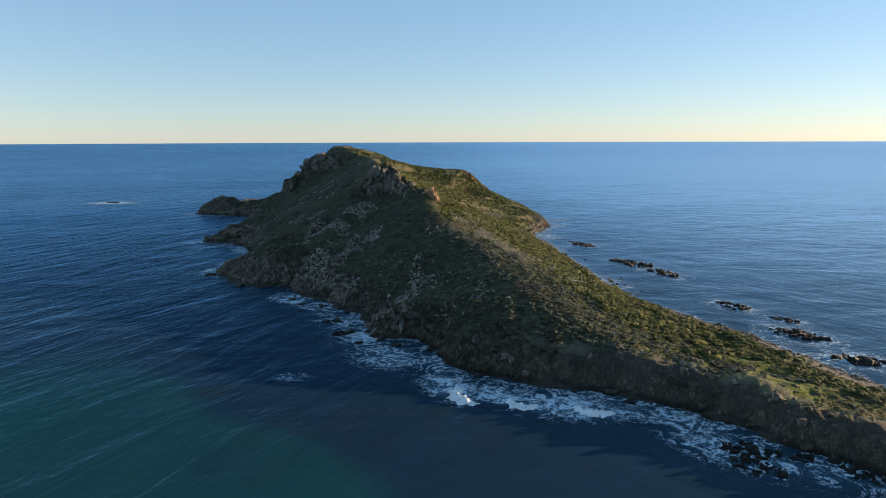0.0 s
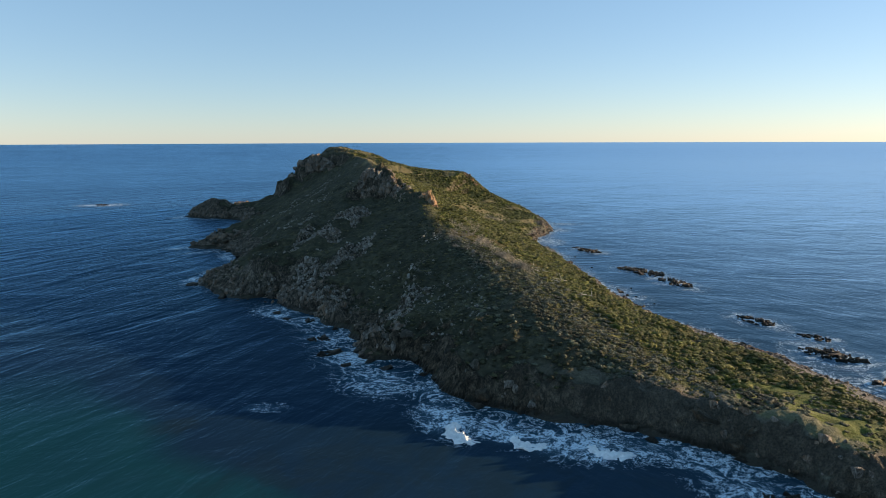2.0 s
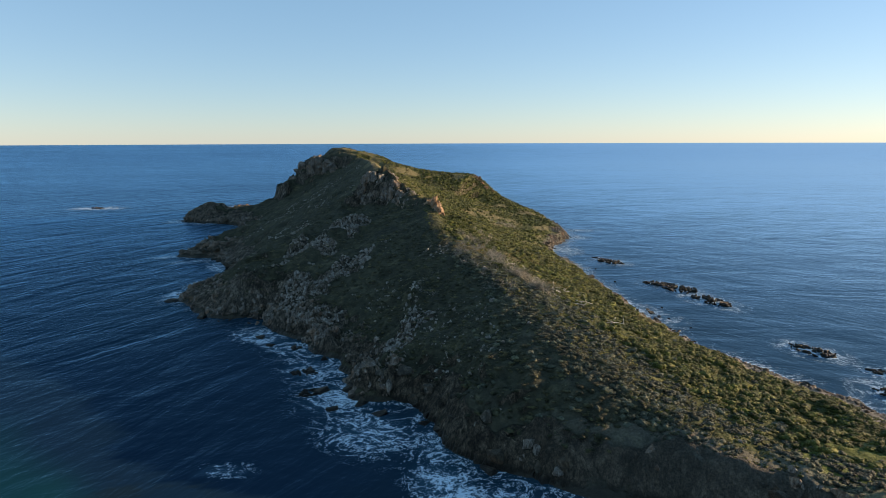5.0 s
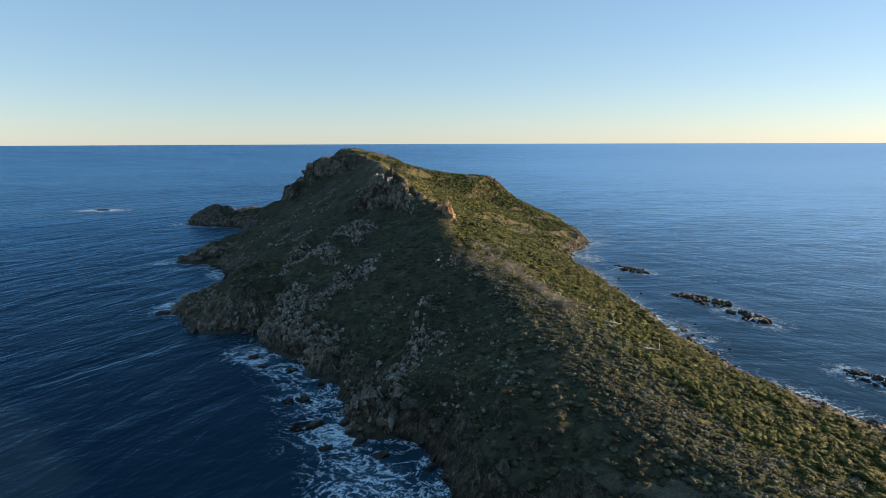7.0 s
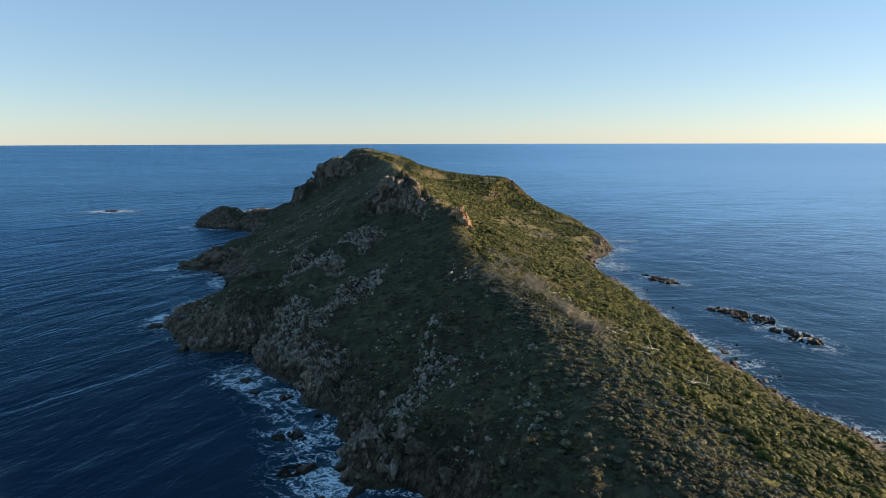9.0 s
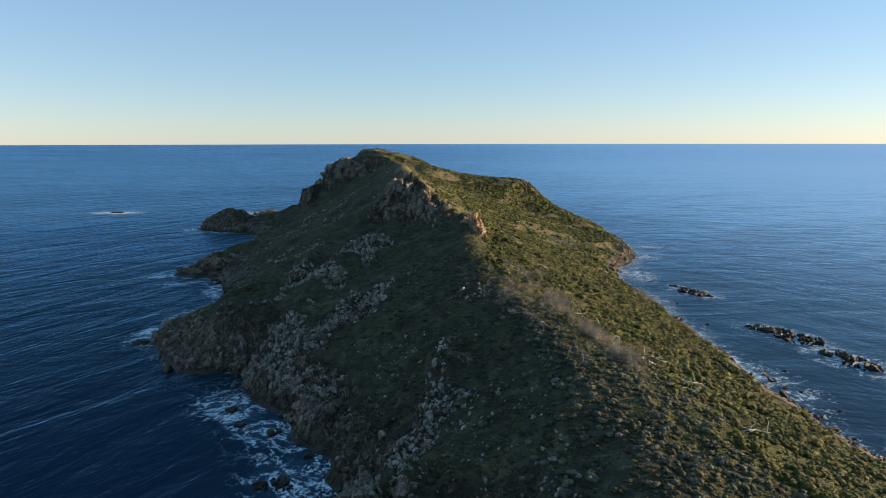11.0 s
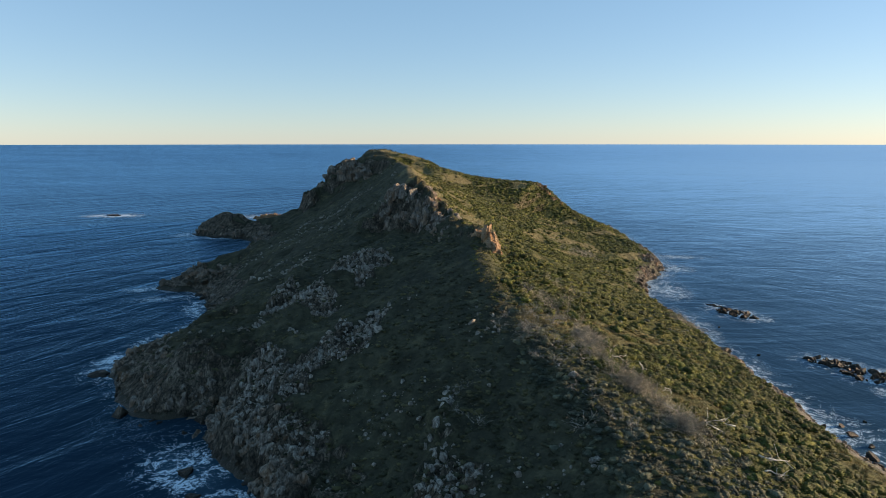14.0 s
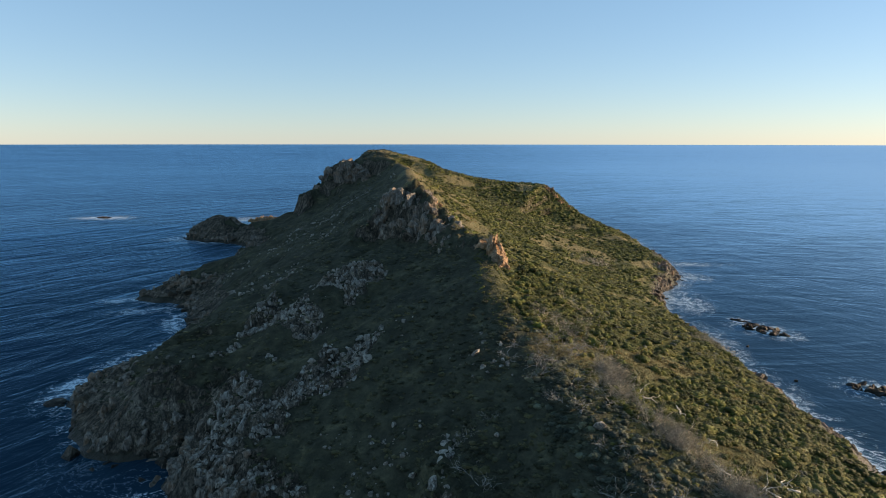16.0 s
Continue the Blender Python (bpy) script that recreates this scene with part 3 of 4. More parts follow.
    # mounds of close scrub over the sunny side
    z = z + west * smooth(d, 5, 9) * 0.35 * (vnoise(x / 1.5, y / 1.5, 311) + 0.6 * vnoise(x / 3.1, y / 3.1, 312) - 0.8)
    scrubby = smooth(d, 4, 7) * (1 - 0.85 * west)
    b1 = 1 - np.abs(2 * vnoise(x / 2.3, y / 2.3, 301) - 1)
    b2 = 1 - np.abs(2 * vnoise(x / 1.3 + 7, y / 1.3, 302) - 1)
    z = z + scrubby * (0.45 * b1 + 0.25 * b2 - 0.4)
    z = np.where(d < 0, np.maximum(-6, 0.55 * d + 0.8 * ridged(x, y, 7, 3, 9) * np.exp(d / 6)), z)
    return z, d, west


def ribs(x, y):
    """Where pale granite breaks through the dark slope: 0 to 1."""
    m = np.zeros(x.shape)
    for line, wide in (([(-33, 250), (-36, 246), (-40, 242), (-44, 233), (-44, 220), (-42, 208), (-37, 200)], 7.5), ([(-7, 203), (-8, 194), (-7, 184), (-10, 170), (-16, 160)], 4.0),
                       ([(-52, 262), (-50, 250), (-47, 240)], 4.0), ([(-25, 226), (-32, 219), (-36, 210)], 6.0)):
        dist = line_distance(x, y, dense(line, 4))[0]
        m = np.maximum(m, np.exp(-(dist / wide) ** 2))
    return smooth(1.1 * m + 0.9 * fbm(x, y, 9, 4, 58), 0.55, 0.95) * smooth(m, 0.05, 0.3)


def clearing(x, y):
    """Where dry grass takes the place of shrubs: 0 to 1, in strips that run down the slope."""
    u, v = 0.8 * x + 0.6 * y, -0.6 * x + 0.8 * y
    strips = smooth(fbm(u / 2.2, v, 9, 3, 99), 0.3, 0.55) * (0.15 + 0.85 * smooth(y, 180, 215))
    # the dry, stony flank east of the high crest
    crest = np.interp(y, [236, 258, 292, 325, 375, 415, 455], [-4, -7, -27, -33, -42, -54, -68])
    high = np.exp(-((x - crest - 12) / 13) ** 2) * smooth(y, 248, 285) * (1 - smooth(y, 470, 500))
    return np.maximum(strips, high * smooth(fbm(x, y, 9, 4, 97), -0.35, 0.25))


def axis(parts):
    """Grid lines: (from, to, step) runs joined."""
    return np.concatenate([np.arange(a, b, s) for a, b, s in parts])


gx = axis([(-185, -112, 1.4), (-112, -12, 0.75), (-12, 80, 0.65), (80, 100, 1.0), (100, 245, 5)])
gy = axis([(-50, 80, 5), (80, 125, 0.9), (125, 300, 0.65), (300, 350, 0.95), (350, 420, 1.5), (420, 480, 1.1), (480, 615, 2.5)])
GX, GY = np.meshgrid(gx, gy)
GZ, GD, GW = land(GX, GY)


def height(x, y):
    """Height of the built ground, between its grid points."""
    x, y = np.asarray(x, float), np.asarray(y, float)
    i = np.clip(np.searchsorted(gx, x) - 1, 0, len(gx) - 2)
    j = np.clip(np.searchsorted(gy, y) - 1, 0, len(gy) - 2)
    u, v = (x - gx[i]) / (gx[i + 1] - gx[i]), (y - gy[j]) / (gy[j + 1] - gy[j])
    return (GZ[j, i] * (1 - u) + GZ[j, i + 1] * u) * (1 - v) + (GZ[j + 1, i] * (1 - u) + GZ[j + 1, i + 1] * u) * v


def grid_faces(keep):
    """Quads of a grid whose four corners include a kept one."""
    n, m = keep.shape
    idx = np.arange(n * m).reshape(n, m)
    cell = keep[:-1, :-1] | keep[1:, :-1] | keep[:-1, 1:] | keep[1:, 1:]
    f = np.stack([idx[:-1, :-1], idx[:-1, 1:], idx[1:, 1:], idx[1:, :-1]], -1)[cell]
    used = np.unique(f)
    remap = np.full(n * m, -1)
    remap[used] = np.arange(len(used))
    return used, remap[f]


def build_ground():
    used, f = grid_faces(GZ > -2.5)
    v = np.stack([GX, GY, GZ], -1).reshape(-1, 3)[used]
    me = mesh_from("ground", v.tolist(), f.tolist(), MAT_GROUND, True)
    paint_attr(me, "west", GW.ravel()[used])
    low = (1 - GW) * (1 - smooth(GD, 2.4 + 5.0 * smooth(-GY, -165, -130), 4.2 + 5.5 * smooth(-GY, -165, -130)))
    paint_attr(me, "beach", (low * (1 - 0.6 * smooth(GY, 200, 300))).ravel()[used])
    paint_attr(me, "dry", ((1 + 0.9 * smooth(GY, 250, 290)) * clearing(GX, GY) * (1 - smooth(GW, 0.5, 0.8)) * smooth(GD, 4, 7)).ravel()[used])
    meadow = np.exp(-(((GX - 60) / 12) ** 2 + ((GY - 117) / 17) ** 2) ** 2) * smooth(GD, 2, 5)
    low = 1 - smooth(GY, 150, 200)
    bare = np.maximum(smooth(GD, 0, 1.5) * (1 - smooth(GD + 4 * fbm(GX, GY, 9, 3, 59), 7 - 3 * low, 13 - 6 * low)), ribs(GX, GY) * smooth(GD, 3, 8)) * GW
    paint_attr(me, "dark_stone", (1 - smooth(GY + 12 * fbm(GX, GY, 20, 2, 60), 158, 195)).ravel()[used])
    paint_attr(me, "stony", bare.ravel()[used])
    paint_attr(me, "turf", meadow.ravel()[used])
    return tagged(new("ground", me), "rocky headland with cliffs, dark scrub slopes and a low grassy neck", "ground", kind="structure")


def build_sea():
    def spread(lo, hi, s, far):
        out, d = [], s
        while (out[-1] if out else 0) < far:
            d *= 1.16
            out.append((out[-1] if out else 0) + d)
        o = np.array(out)
        return np.concatenate([lo - o[::-1], np.arange(lo, hi + 0.1, s), hi + o])
    sx, sy = spread(-200, 110, 1.9, 3300), spread(60, 480, 1.9, 3300)
    X, Y = np.meshgrid(sx, sy)
    r = np.hypot(X, Y - 60)
    s = 1 - smooth(r, 1500, 3300)
    dip = 0.0037 + (SEA_EYE / np.maximum(r, 1) - 0.0037) * s
    Z = np.where(r < 1500, 0.0, SEA_EYE - r * dip)
    # the swell: long crests that wrap round the island
    near = 1 - smooth(r, 500, 1400)
    east = smooth(X, -20, 60)
    sw = np.sin((0.91 * X - 0.41 * Y) / 2.9 + 2.2 * fbm(X, Y, 60, 2, 61)) * (1 - east)
    sw2 = np.sin((0.84 * X + 0.54 * Y) / 3.1 + 2.4 * fbm(X, Y, 70, 2, 63)) * east
    Z = Z + near * (0.008 * sw + 0.02 * sw2 + 0.05 * fbm(X, Y, 5, 2, 65)) - 0.05
    # white water round the rocks and in the surf, green shallows over sand, dark weed
    box = (X > -320) & (X < 260) & (Y > -60) & (Y < 640)
    d = np.full(X.shape, 1e3)
    d[box] = -land(X[box], Y[box])[1]
    foam = np.zeros(X.shape)

    def patch(x, y, a, b, turn, power, to):
        c, s_ = math.cos(radians(turn)), math.sin(radians(turn))
        u, v = (X - x) * c + (Y - y) * s_, -(X - x) * s_ + (Y - y) * c
        np.maximum(to, power * np.exp(-((u / a) ** 2 + (v / b) ** 2) ** 1.5), out=to)

    westerly = (X < 25 + 0.9 * np.maximum(0, 140 - Y)) * 1.0
    foam = np.maximum(foam, np.exp(-np.maximum(d, 0) / 2.2) * (0.45 + 0.35 * fbm(X, Y, 30, 2, 91)) * westerly)
    foam = np.maximum(foam, np.exp(-np.maximum(d - 1.0, 0) / 2.4) * (0.6 + 0.35 * smooth(Y, 190, 230) + 0.45 * fbm(X, Y, 25, 2, 93)) * (1 - westerly))
    surf = np.exp(-np.maximum(d, 0) / 6) * 0.48 * (1 - smooth(Y, 190, 225)) * smooth(Y, 80, 100) * (X < 75)
    foam = np.maximum(foam, surf * westerly)
    for x, y, a, b, turn, power in SURF:
        patch(x, y, a * 1.25, b * 1.3, turn, power, foam)
    for x, y, a, b, turn, _ in SKERRIES:
        patch(x, y, a * 1.35, b * 2.0, turn, 0.85, foam)
    # 0 to 1 by bearing towards the sun: painted sheen, and which swell runs
    sunward = smooth(np.arctan2(X, Y + 80), -0.35, 0.6)
    inshore = np.exp(-np.maximum(d, 0) / 55) * (1 - smooth(X - 0.5 * (140 - Y), 30, 90))
    shallow, reef = np.zeros(X.shape), np.zeros(X.shape)
    rim = np.interp(Y, [40, 85, 92, 98, 110, 122, 130, 160], [10, -3, -12, -21, -37, -47, -56, -90]) + 5 * fbm(X, Y, 22, 3, 67)
    shallow = 0.95 * smooth(rim - X, -2, 9) * (1 - smooth(Y - 0.25 * X, 132, 182)) * (0.8 + 0.25 * fbm(X, Y, 30, 3, 69))
    for p in ((-43, 122, 9, 6, 0, 0.9), (-10, 108, 30, 16, 20, 0.55), (20, 98, 30, 14, -20, 0.55), (72, 200, 16, 60, 0, 0.25)):
        patch(*p, reef)
    n, m = X.shape
    idx = np.arange(n * m).reshape(n, m)
    f = np.stack([idx[:-1, :-1], idx[:-1, 1:], idx[1:, 1:], idx[1:, :-1]], -1).reshape(-1, 4)
    me = mesh_from("water", np.stack([X, Y, Z], -1).reshape(-1, 3).tolist(), f.tolist(), MAT_SEA, True)
    for key, val in (("foam", foam), ("shallow", shallow), ("reef", reef), ("inshore", inshore), ("sunward", sunward)):
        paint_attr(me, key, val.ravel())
    return tagged(new("water", me), "deep blue sea with a light swell reaching the horizon", "sea", kind="structure")

# ---- the setting ----
ground = build_ground()
water = build_sea()


# ---- shapes that repeat: rocks, bushes, tufts ----
def rock_shape(seed, level=2, cuts=6, rough=0.12):
    """An angular block about one metre in half width: a rough box, split along a few planes."""
    rng = np.random.RandomState(seed)
    bm = bmesh.new()
    bmesh.ops.create_icosphere(bm, subdivisions=level, radius=1.0)
    v = np.array([p.co for p in bm.verts])
    f = [[q.index for q in p.verts] for p in bm.faces]
    bm.free()
    v = v / (np.abs(v) ** 7).sum(1)[:, None] ** (1 / 7)
    v = v @ (np.eye(3) + rng.normal(size=(3, 3)) * 0.22)
    for _ in range(cuts):
        nrm = rng.normal(size=3)
        nrm /= np.linalg.norm(nrm)
        k = rng.uniform(0.35, 0.8)
        v = v - np.maximum(v @ nrm - k, 0)[:, None] * nrm
    off = rng.uniform(0, 50, 3)
    for s, amp in ((1.4, rough), (3.3, rough * 0.6), (7.0, rough * 0.35)):
        w = np.array([abs(noise.noise(Vector(p * s + off))) for p in v])
        v = v * (1 + amp * (0.5 - 2.2 * w))[:, None]
    v = v - v.mean(0)
    return v / np.abs(v).max(0), np.array(f)


def bush_shape(seed, leaves=70, size=0.14, flat=0.75, cores=7):
    """A rounded evergreen bush, radius one: leaf sprays on several lobes round a dark heart."""
    rng = np.random.RandomState(seed)
    lobes = [(np.zeros(3), 0.72)]
    for k in range(6):
        a, r = rng.uniform(0, 6.28), rng.uniform(0.35, 0.62)
        lobes.append((np.array([r * math.cos(a), r * math.sin(a), rng.uniform(0.0, 0.42)]), rng.uniform(0.32, 0.5)))
    vs, fs = [], []
    bm = bmesh.new()
    bmesh.ops.create_icosphere(bm, subdivisions=1, radius=1.0)
    core = np.array([p.co for p in bm.verts])
    cf = [[q.index for q in p.verts] for p in bm.faces]
    bm.free()
    for c, r in lobes[:cores]:
        k = len(vs)
        vs.extend((core * r * rng.uniform(0.75, 1.15, (len(core), 1)) + c).tolist())
        fs.extend([[i + k for i in t] for t in cf])
    for _ in range(leaves):
        c, r = lobes[rng.randint(len(lobes))]
        d = rng.normal(size=3)
        d[2] = abs(d[2]) * 0.9 + 0.05
        d /= np.linalg.norm(d)
        p = c + d * r * rng.uniform(0.88, 1.15)
        t = np.cross(d, rng.normal(size=3))
        t /= np.linalg.norm(t) + 1e-6
        n2 = np.cross(d, t) + d * rng.uniform(-0.2, 0.9)
        s = size * rng.uniform(0.6, 1.3)
        k = len(vs)
        vs.extend([(p - t * s * 0.5).tolist(), (p + t * s * 0.5).tolist(), (p + n2 * s).tolist()])
        fs.append([k, k + 1, k + 2])
    v = np.array(vs) * (1, 1, flat)
    v[:, 2] = np.maximum(v[:, 2], -0.15)
    return v, np.array(fs)


def blades_shape(seed, blades=16, spread=0.6, width=0.05, lean=0.7):
    """A tuft of thin blades or twigs, about one metre tall."""
    rng = np.random.RandomState(seed)
    vs, fs = [], []
    for _ in range(blades):
        a, r = rng.uniform(0, 6.28), spread * math.sqrt(rng.uniform(0, 1))
        p = np.array([r * math.cos(a), r * math.sin(a), -0.05])
        tip = p + np.array([lean * rng.normal() * 0.5 + 0.3 * p[0], lean * rng.normal() * 0.5 + 0.3 * p[1], rng.uniform(0.5, 1.05)])
        b = rng.uniform(0, 6.28)
        w = np.array([math.cos(b), math.sin(b), 0]) * width * rng.uniform(0.6, 1.3)
        k = len(vs)
        vs.extend([(p - w).tolist(), (p + w).tolist(), tip.tolist()])
        fs.append([k, k + 1, k + 2])
        if lean > 0.8:
            q = p + (tip - p) * rng.uniform(0.3, 0.7)
            t2 = q + np.array([rng.normal() * 0.3, rng.normal() * 0.3, rng.uniform(0.15, 0.4)])
            k = len(vs)
            vs.extend([(q - w * 0.7).tolist(), (q + w * 0.7).tolist(), t2.tolist()])
            fs.append([k, k + 1, k + 2])
    return np.array(vs), np.array(fs)


def branchy_shape(seed, stems=9, forks=4, width=0.03):
    """A leafless shrub about one metre tall: crooked stems that fork into fine twigs."""
    rng = np.random.RandomState(seed)
    vs, fs = [], []

    def limb(p, way, step, n, w, depth):
        for k in range(n):
            way = way + rng.normal(size=3) * 0.4
            way /= np.linalg.norm(way)
            q = p + way * step
            side = np.cross(way, rng.normal(size=3))
            side *= w / (np.linalg.norm(side) + 1e-6)
            i = len(vs)
            vs.extend([(p - side).tolist(), (p + side).tolist(), (q + side * 0.7).tolist(), (q - side * 0.7).tolist()])
            fs.extend([[i, i + 1, i + 2], [i, i + 2, i + 3]])
            p, w = q, w * 0.8
            if depth and k:
                for _ in range(forks // 2):
                    limb(p, way + rng.normal(size=3) * 0.75, step * 0.8, 3, w * 0.7, 0)

    for _ in range(stems):
        a = rng.uniform(0, 6.28)
        limb(np.array([0.12 * math.cos(a), 0.12 * math.sin(a), -0.05]), np.array([math.cos(a) * 0.8, math.sin(a) * 0.8, rng.uniform(0.5, 1.1)]), 0.27, 4, width, 1)
    return np.array(vs), np.array(fs)


def scatter_mesh(name, shapes, x, y, z, size, turn, mat, label, category, stretch=None, pick=None, tilt=None, soft=False):
    """Many copies of a few shapes in one mesh."""
    vs, fs, count = [], [], 0
    rng = np.random.RandomState(len(x))
    pick = rng.randint(len(shapes), size=len(x)) if pick is None else pick
    st = np.ones((len(x), 3)) if stretch is None else stretch
    for k, (sv, sf) in enumerate(shapes):
        m = pick == k
        n = m.sum()
        if not n:
            continue
        v = sv[None] * (size[m][:, None] * st[m])[:, None, :]
        if tilt is not None:
            a = tilt[m][:, None]
            v = np.stack([v[..., 0] * np.cos(a) - v[..., 2] * np.sin(a), v[..., 1], v[..., 0] * np.sin(a) + v[..., 2] * np.cos(a)], -1)
        c, s = np.cos(turn[m])[:, None], np.sin(turn[m])[:, None]
        v = np.stack([v[..., 0] * c - v[..., 1] * s + x[m][:, None], v[..., 0] * s + v[..., 1] * c + y[m][:, None], v[..., 2] + z[m][:, None]], -1)
        fs.append((sf[None] + (np.arange(n) * len(sv))[:, None, None]).reshape(-1, 3) + count)
        vs.append(v.reshape(-1, 3))
        count += n * len(sv)
    me = bpy.data.meshes.new(name)
    V, F = np.concatenate(vs), np.concatenate(fs)
    me.vertices.add(len(V))
    me.vertices.foreach_set("co", V.astype(np.float32).ravel())
    me.loops.add(F.size)
    me.loops.foreach_set("vertex_index", F.ravel().astype(np.int32))
    me.polygons.add(len(F))
    me.polygons.foreach_set("loop_start", np.arange(0, F.size, 3, dtype=np.int32))
    me.materials.append(mat)
    if soft:
        me.polygons.foreach_set("use_smooth", np.ones(len(F), bool))
    me.update(calc_edges=True)
    return tagged(new(name, me), label, category, kind="stuff")


def site(n, x0, x1, y0, y1, seed):
    """Random places on land: x, y, height, shore distance, westness."""
    rng = np.random.RandomState(seed)
    x, y = rng.uniform(x0, x1, n), rng.uniform(y0, y1, n)
    i = np.clip(np.searchsorted(gx, x) - 1, 0, len(gx) - 1)
    j = np.clip(np.searchsorted(gy, y) - 1, 0, len(gy) - 1)
    return x, y, height(x, y), GD[j, i], GW[j, i], rng


ROCKS = [rock_shape(100 + k) for k in range(9)]
PEBBLES = [rock_shape(200 + k, 1, 4, 0.1) for k in range(6)]
CRAGS = [rock_shape(300 + k, 3, 7, 0.2) for k in range(8)]
BUSHES = [bush_shape(400 + k, 46, 0.17, 0.75, 5) for k in range(7)]
LOW_BUSHES = [bush_shape(450 + k, 18, 0.22, 0.7, 3) for k in range(5)]
DOMES = [bush_shape(470 + k, 34, 0.2, 0.8, 2) for k in range(6)]
FAR_BUSHES = [bush_shape(480 + k, 12, 0.3, 0.7, 1) for k in range(6)]
TUFTS = [blades_shape(500 + k) for k in range(5)]
TWIGS = [branchy_shape(550 + k, 9, 4, 0.026) for k in range(5)]


def shared(name, shapes, mat, facet=True):
    return [mesh_from(name, v.tolist(), f.tolist(), mat, not facet) for v, f in shapes]


MESH_ROCK, MESH_PALE = shared("boulder", ROCKS, MAT_ROCK), shared("pale_boulder", ROCKS, MAT_PALE)
MESH_WET, MESH_OCHRE = shared("wet_rock", ROCKS, MAT_WET), shared("ochre_block", CRAGS, MAT_OCHRE)
MESH_CRAG = shared("crag_block", CRAGS, MAT_ROCK)
MESH_BUSH = {m: shared("shrub", BUSHES, m) for m in (MAT_GREEN, MAT_GREY, MAT_YELLOW)}


def place(name, me, x, y, z, scale, turn=(0, 0, 0), parent=None):
    ob = new(name, me)
    ob.matrix_world = Matrix.LocRotScale((x, y, z), Euler(turn), scale)
    if parent is not None:
        ob.parent = parent
        ob.matrix_parent_inverse = Matrix.Translation(-parent.location)
    return ob


# ---- rocks ----
def outcrop(name, label, x, y, turn, length, width, tall, blocks, meshes, seed, lean=0.12, base=-1.0, upright=2, wide=1.0):
    """A crag: upright jointed blocks in a row, highest in the middle."""
    rng = np.random.RandomState(seed)
    root = new(name)
    root.location = (x, y, float(height(x, y)))
    tagged(root, label, "rock")
    c, s = math.cos(radians(turn)), math.sin(radians(turn))
    for k in range(blocks):
        u, v = rng.uniform(-1, 1), rng.normal() * 0.42
        px, py = x + u * length * c - v * width * s, y + u * length * s + v * width * c
        h = tall * (1 - 0.65 * abs(u)) * rng.uniform(0.6, 1.0)
        w = rng.uniform(0.22, 0.42) * tall * 0.8 * wide * (0.35 + 0.9 * rng.uniform() if upright < 1.25 else 1)
        h = min(h, w * upright) if upright < 2 else h
        z = float(height(px, py))
        place("block", meshes[rng.randint(len(meshes))], px, py, z + h * 0.02 + base * 0.3, (w, w * rng.uniform(0.6, 1.1), h * 0.8),
              (rng.normal() * lean, rng.normal() * lean, rng.uniform(0, 6.28)), root)
    return root


outcrop("rock_outcrop", "tall ochre rock crag catching the sun on the crest", -4.4, 251.5, 105, 3.4, 1.6, 6.4, 22, MESH_OCHRE, 1, 0.07, -2.4, wide=1.0)
outcrop("rock_outcrop", "broken grey granite crag below the crest", -16, 262, 140, 6, 2.5, 2.6, 20, MESH_CRAG, 2, 0.1, -1.5, upright=1.6)
outcrop("rock_outcrop", "long granite crag with upright joints on the crest", -27, 282, 160, 11, 3.5, 4.8, 50, MESH_CRAG, 3, 0.07, -3.0, upright=1.5, wide=1.35)
outcrop("rock_outcrop", "ochre-topped granite knoll beside the grassy crest", -20, 292, 120, 8, 3, 3.4, 22, MESH_OCHRE, 4, 0.1, -1.5, upright=1.5)
outcrop("rock_outcrop", "massive grey granite cliff under the summit", -86, 441, 152, 18, 2.0, 8, 30, MESH_CRAG, 5, 0.05, -4.0, wide=1.6, upright=1.3)
outcrop("rock_outcrop", "jagged granite shoulder stepping down to the sea", -106, 450, 130, 12, 4, 4.0, 34, MESH_CRAG, 6, 0.1, -1.2, upright=1.5)
outcrop("rock_outcrop", "ochre cliff edge of the flat eastern shoulder", 21, 447, -30, 7, 2.0, 3.6, 30, MESH_OCHRE, 7, 0.08, -1.2, upright=1.8)
outcrop("rock_outcrop", "pale shattered granite rib on the dark slope", -39.5, 242, 45, 11, 5.5, 1.0, 60, MESH_PALE, 8, 0.4, upright=1.2)
outcrop("rock_outcrop", "pale granite blocks standing out of the scrub", -33, 218, 60, 14, 8, 0.8, 34, MESH_PALE, 9, 0.4, upright=1.2)
outcrop("rock_outcrop", "pale granite blocks standing out of low scrub", -8.2, 192, 88, 9, 1.8, 2.2, 44, MESH_PALE, 10, 0.3, upright=1.6)
outcrop("rock_outcrop", "grey cliff rocks at the tip of the southern cape", -74, 236, 130, 8, 3, 2.6, 45, MESH_CRAG, 11, 0.3, upright=1.3)
outcrop("rock_outcrop", "grey cliff rocks above the cove", -52, 212, 140, 7, 3, 5, 36, MESH_CRAG, 12, 0.3, upright=1.3)
outcrop("rock_outcrop", "weathered granite buttress above the surf", -35, 197, 125, 10, 4, 4.5, 45, MESH_CRAG, 13, 0.3, upright=1.3)
outcrop("rock_outcrop", "brown granite point washed by surf", -15, 164, 160, 7, 3.5, 3.4, 45, MESH_CRAG, 14, 0.3, upright=1.3)
outcrop("rock_outcrop", "low granite cape reaching into the sea", -106, 317, 170, 11, 3.5, 5, 42, MESH_CRAG, 15, 0.3, upright=1.3)
outcrop("rock_outcrop", "rocky point of brown boulders on the eastern shore", 57, 364, 20, 6, 4, 3.2, 39, MESH_CRAG, 16, 0.4)
outcrop("rock_outcrop", "brown shore cliff below the eastern scrub", 51, 346, 60, 9, 3, 2.4, 33, MESH_CRAG, 17, 0.4)
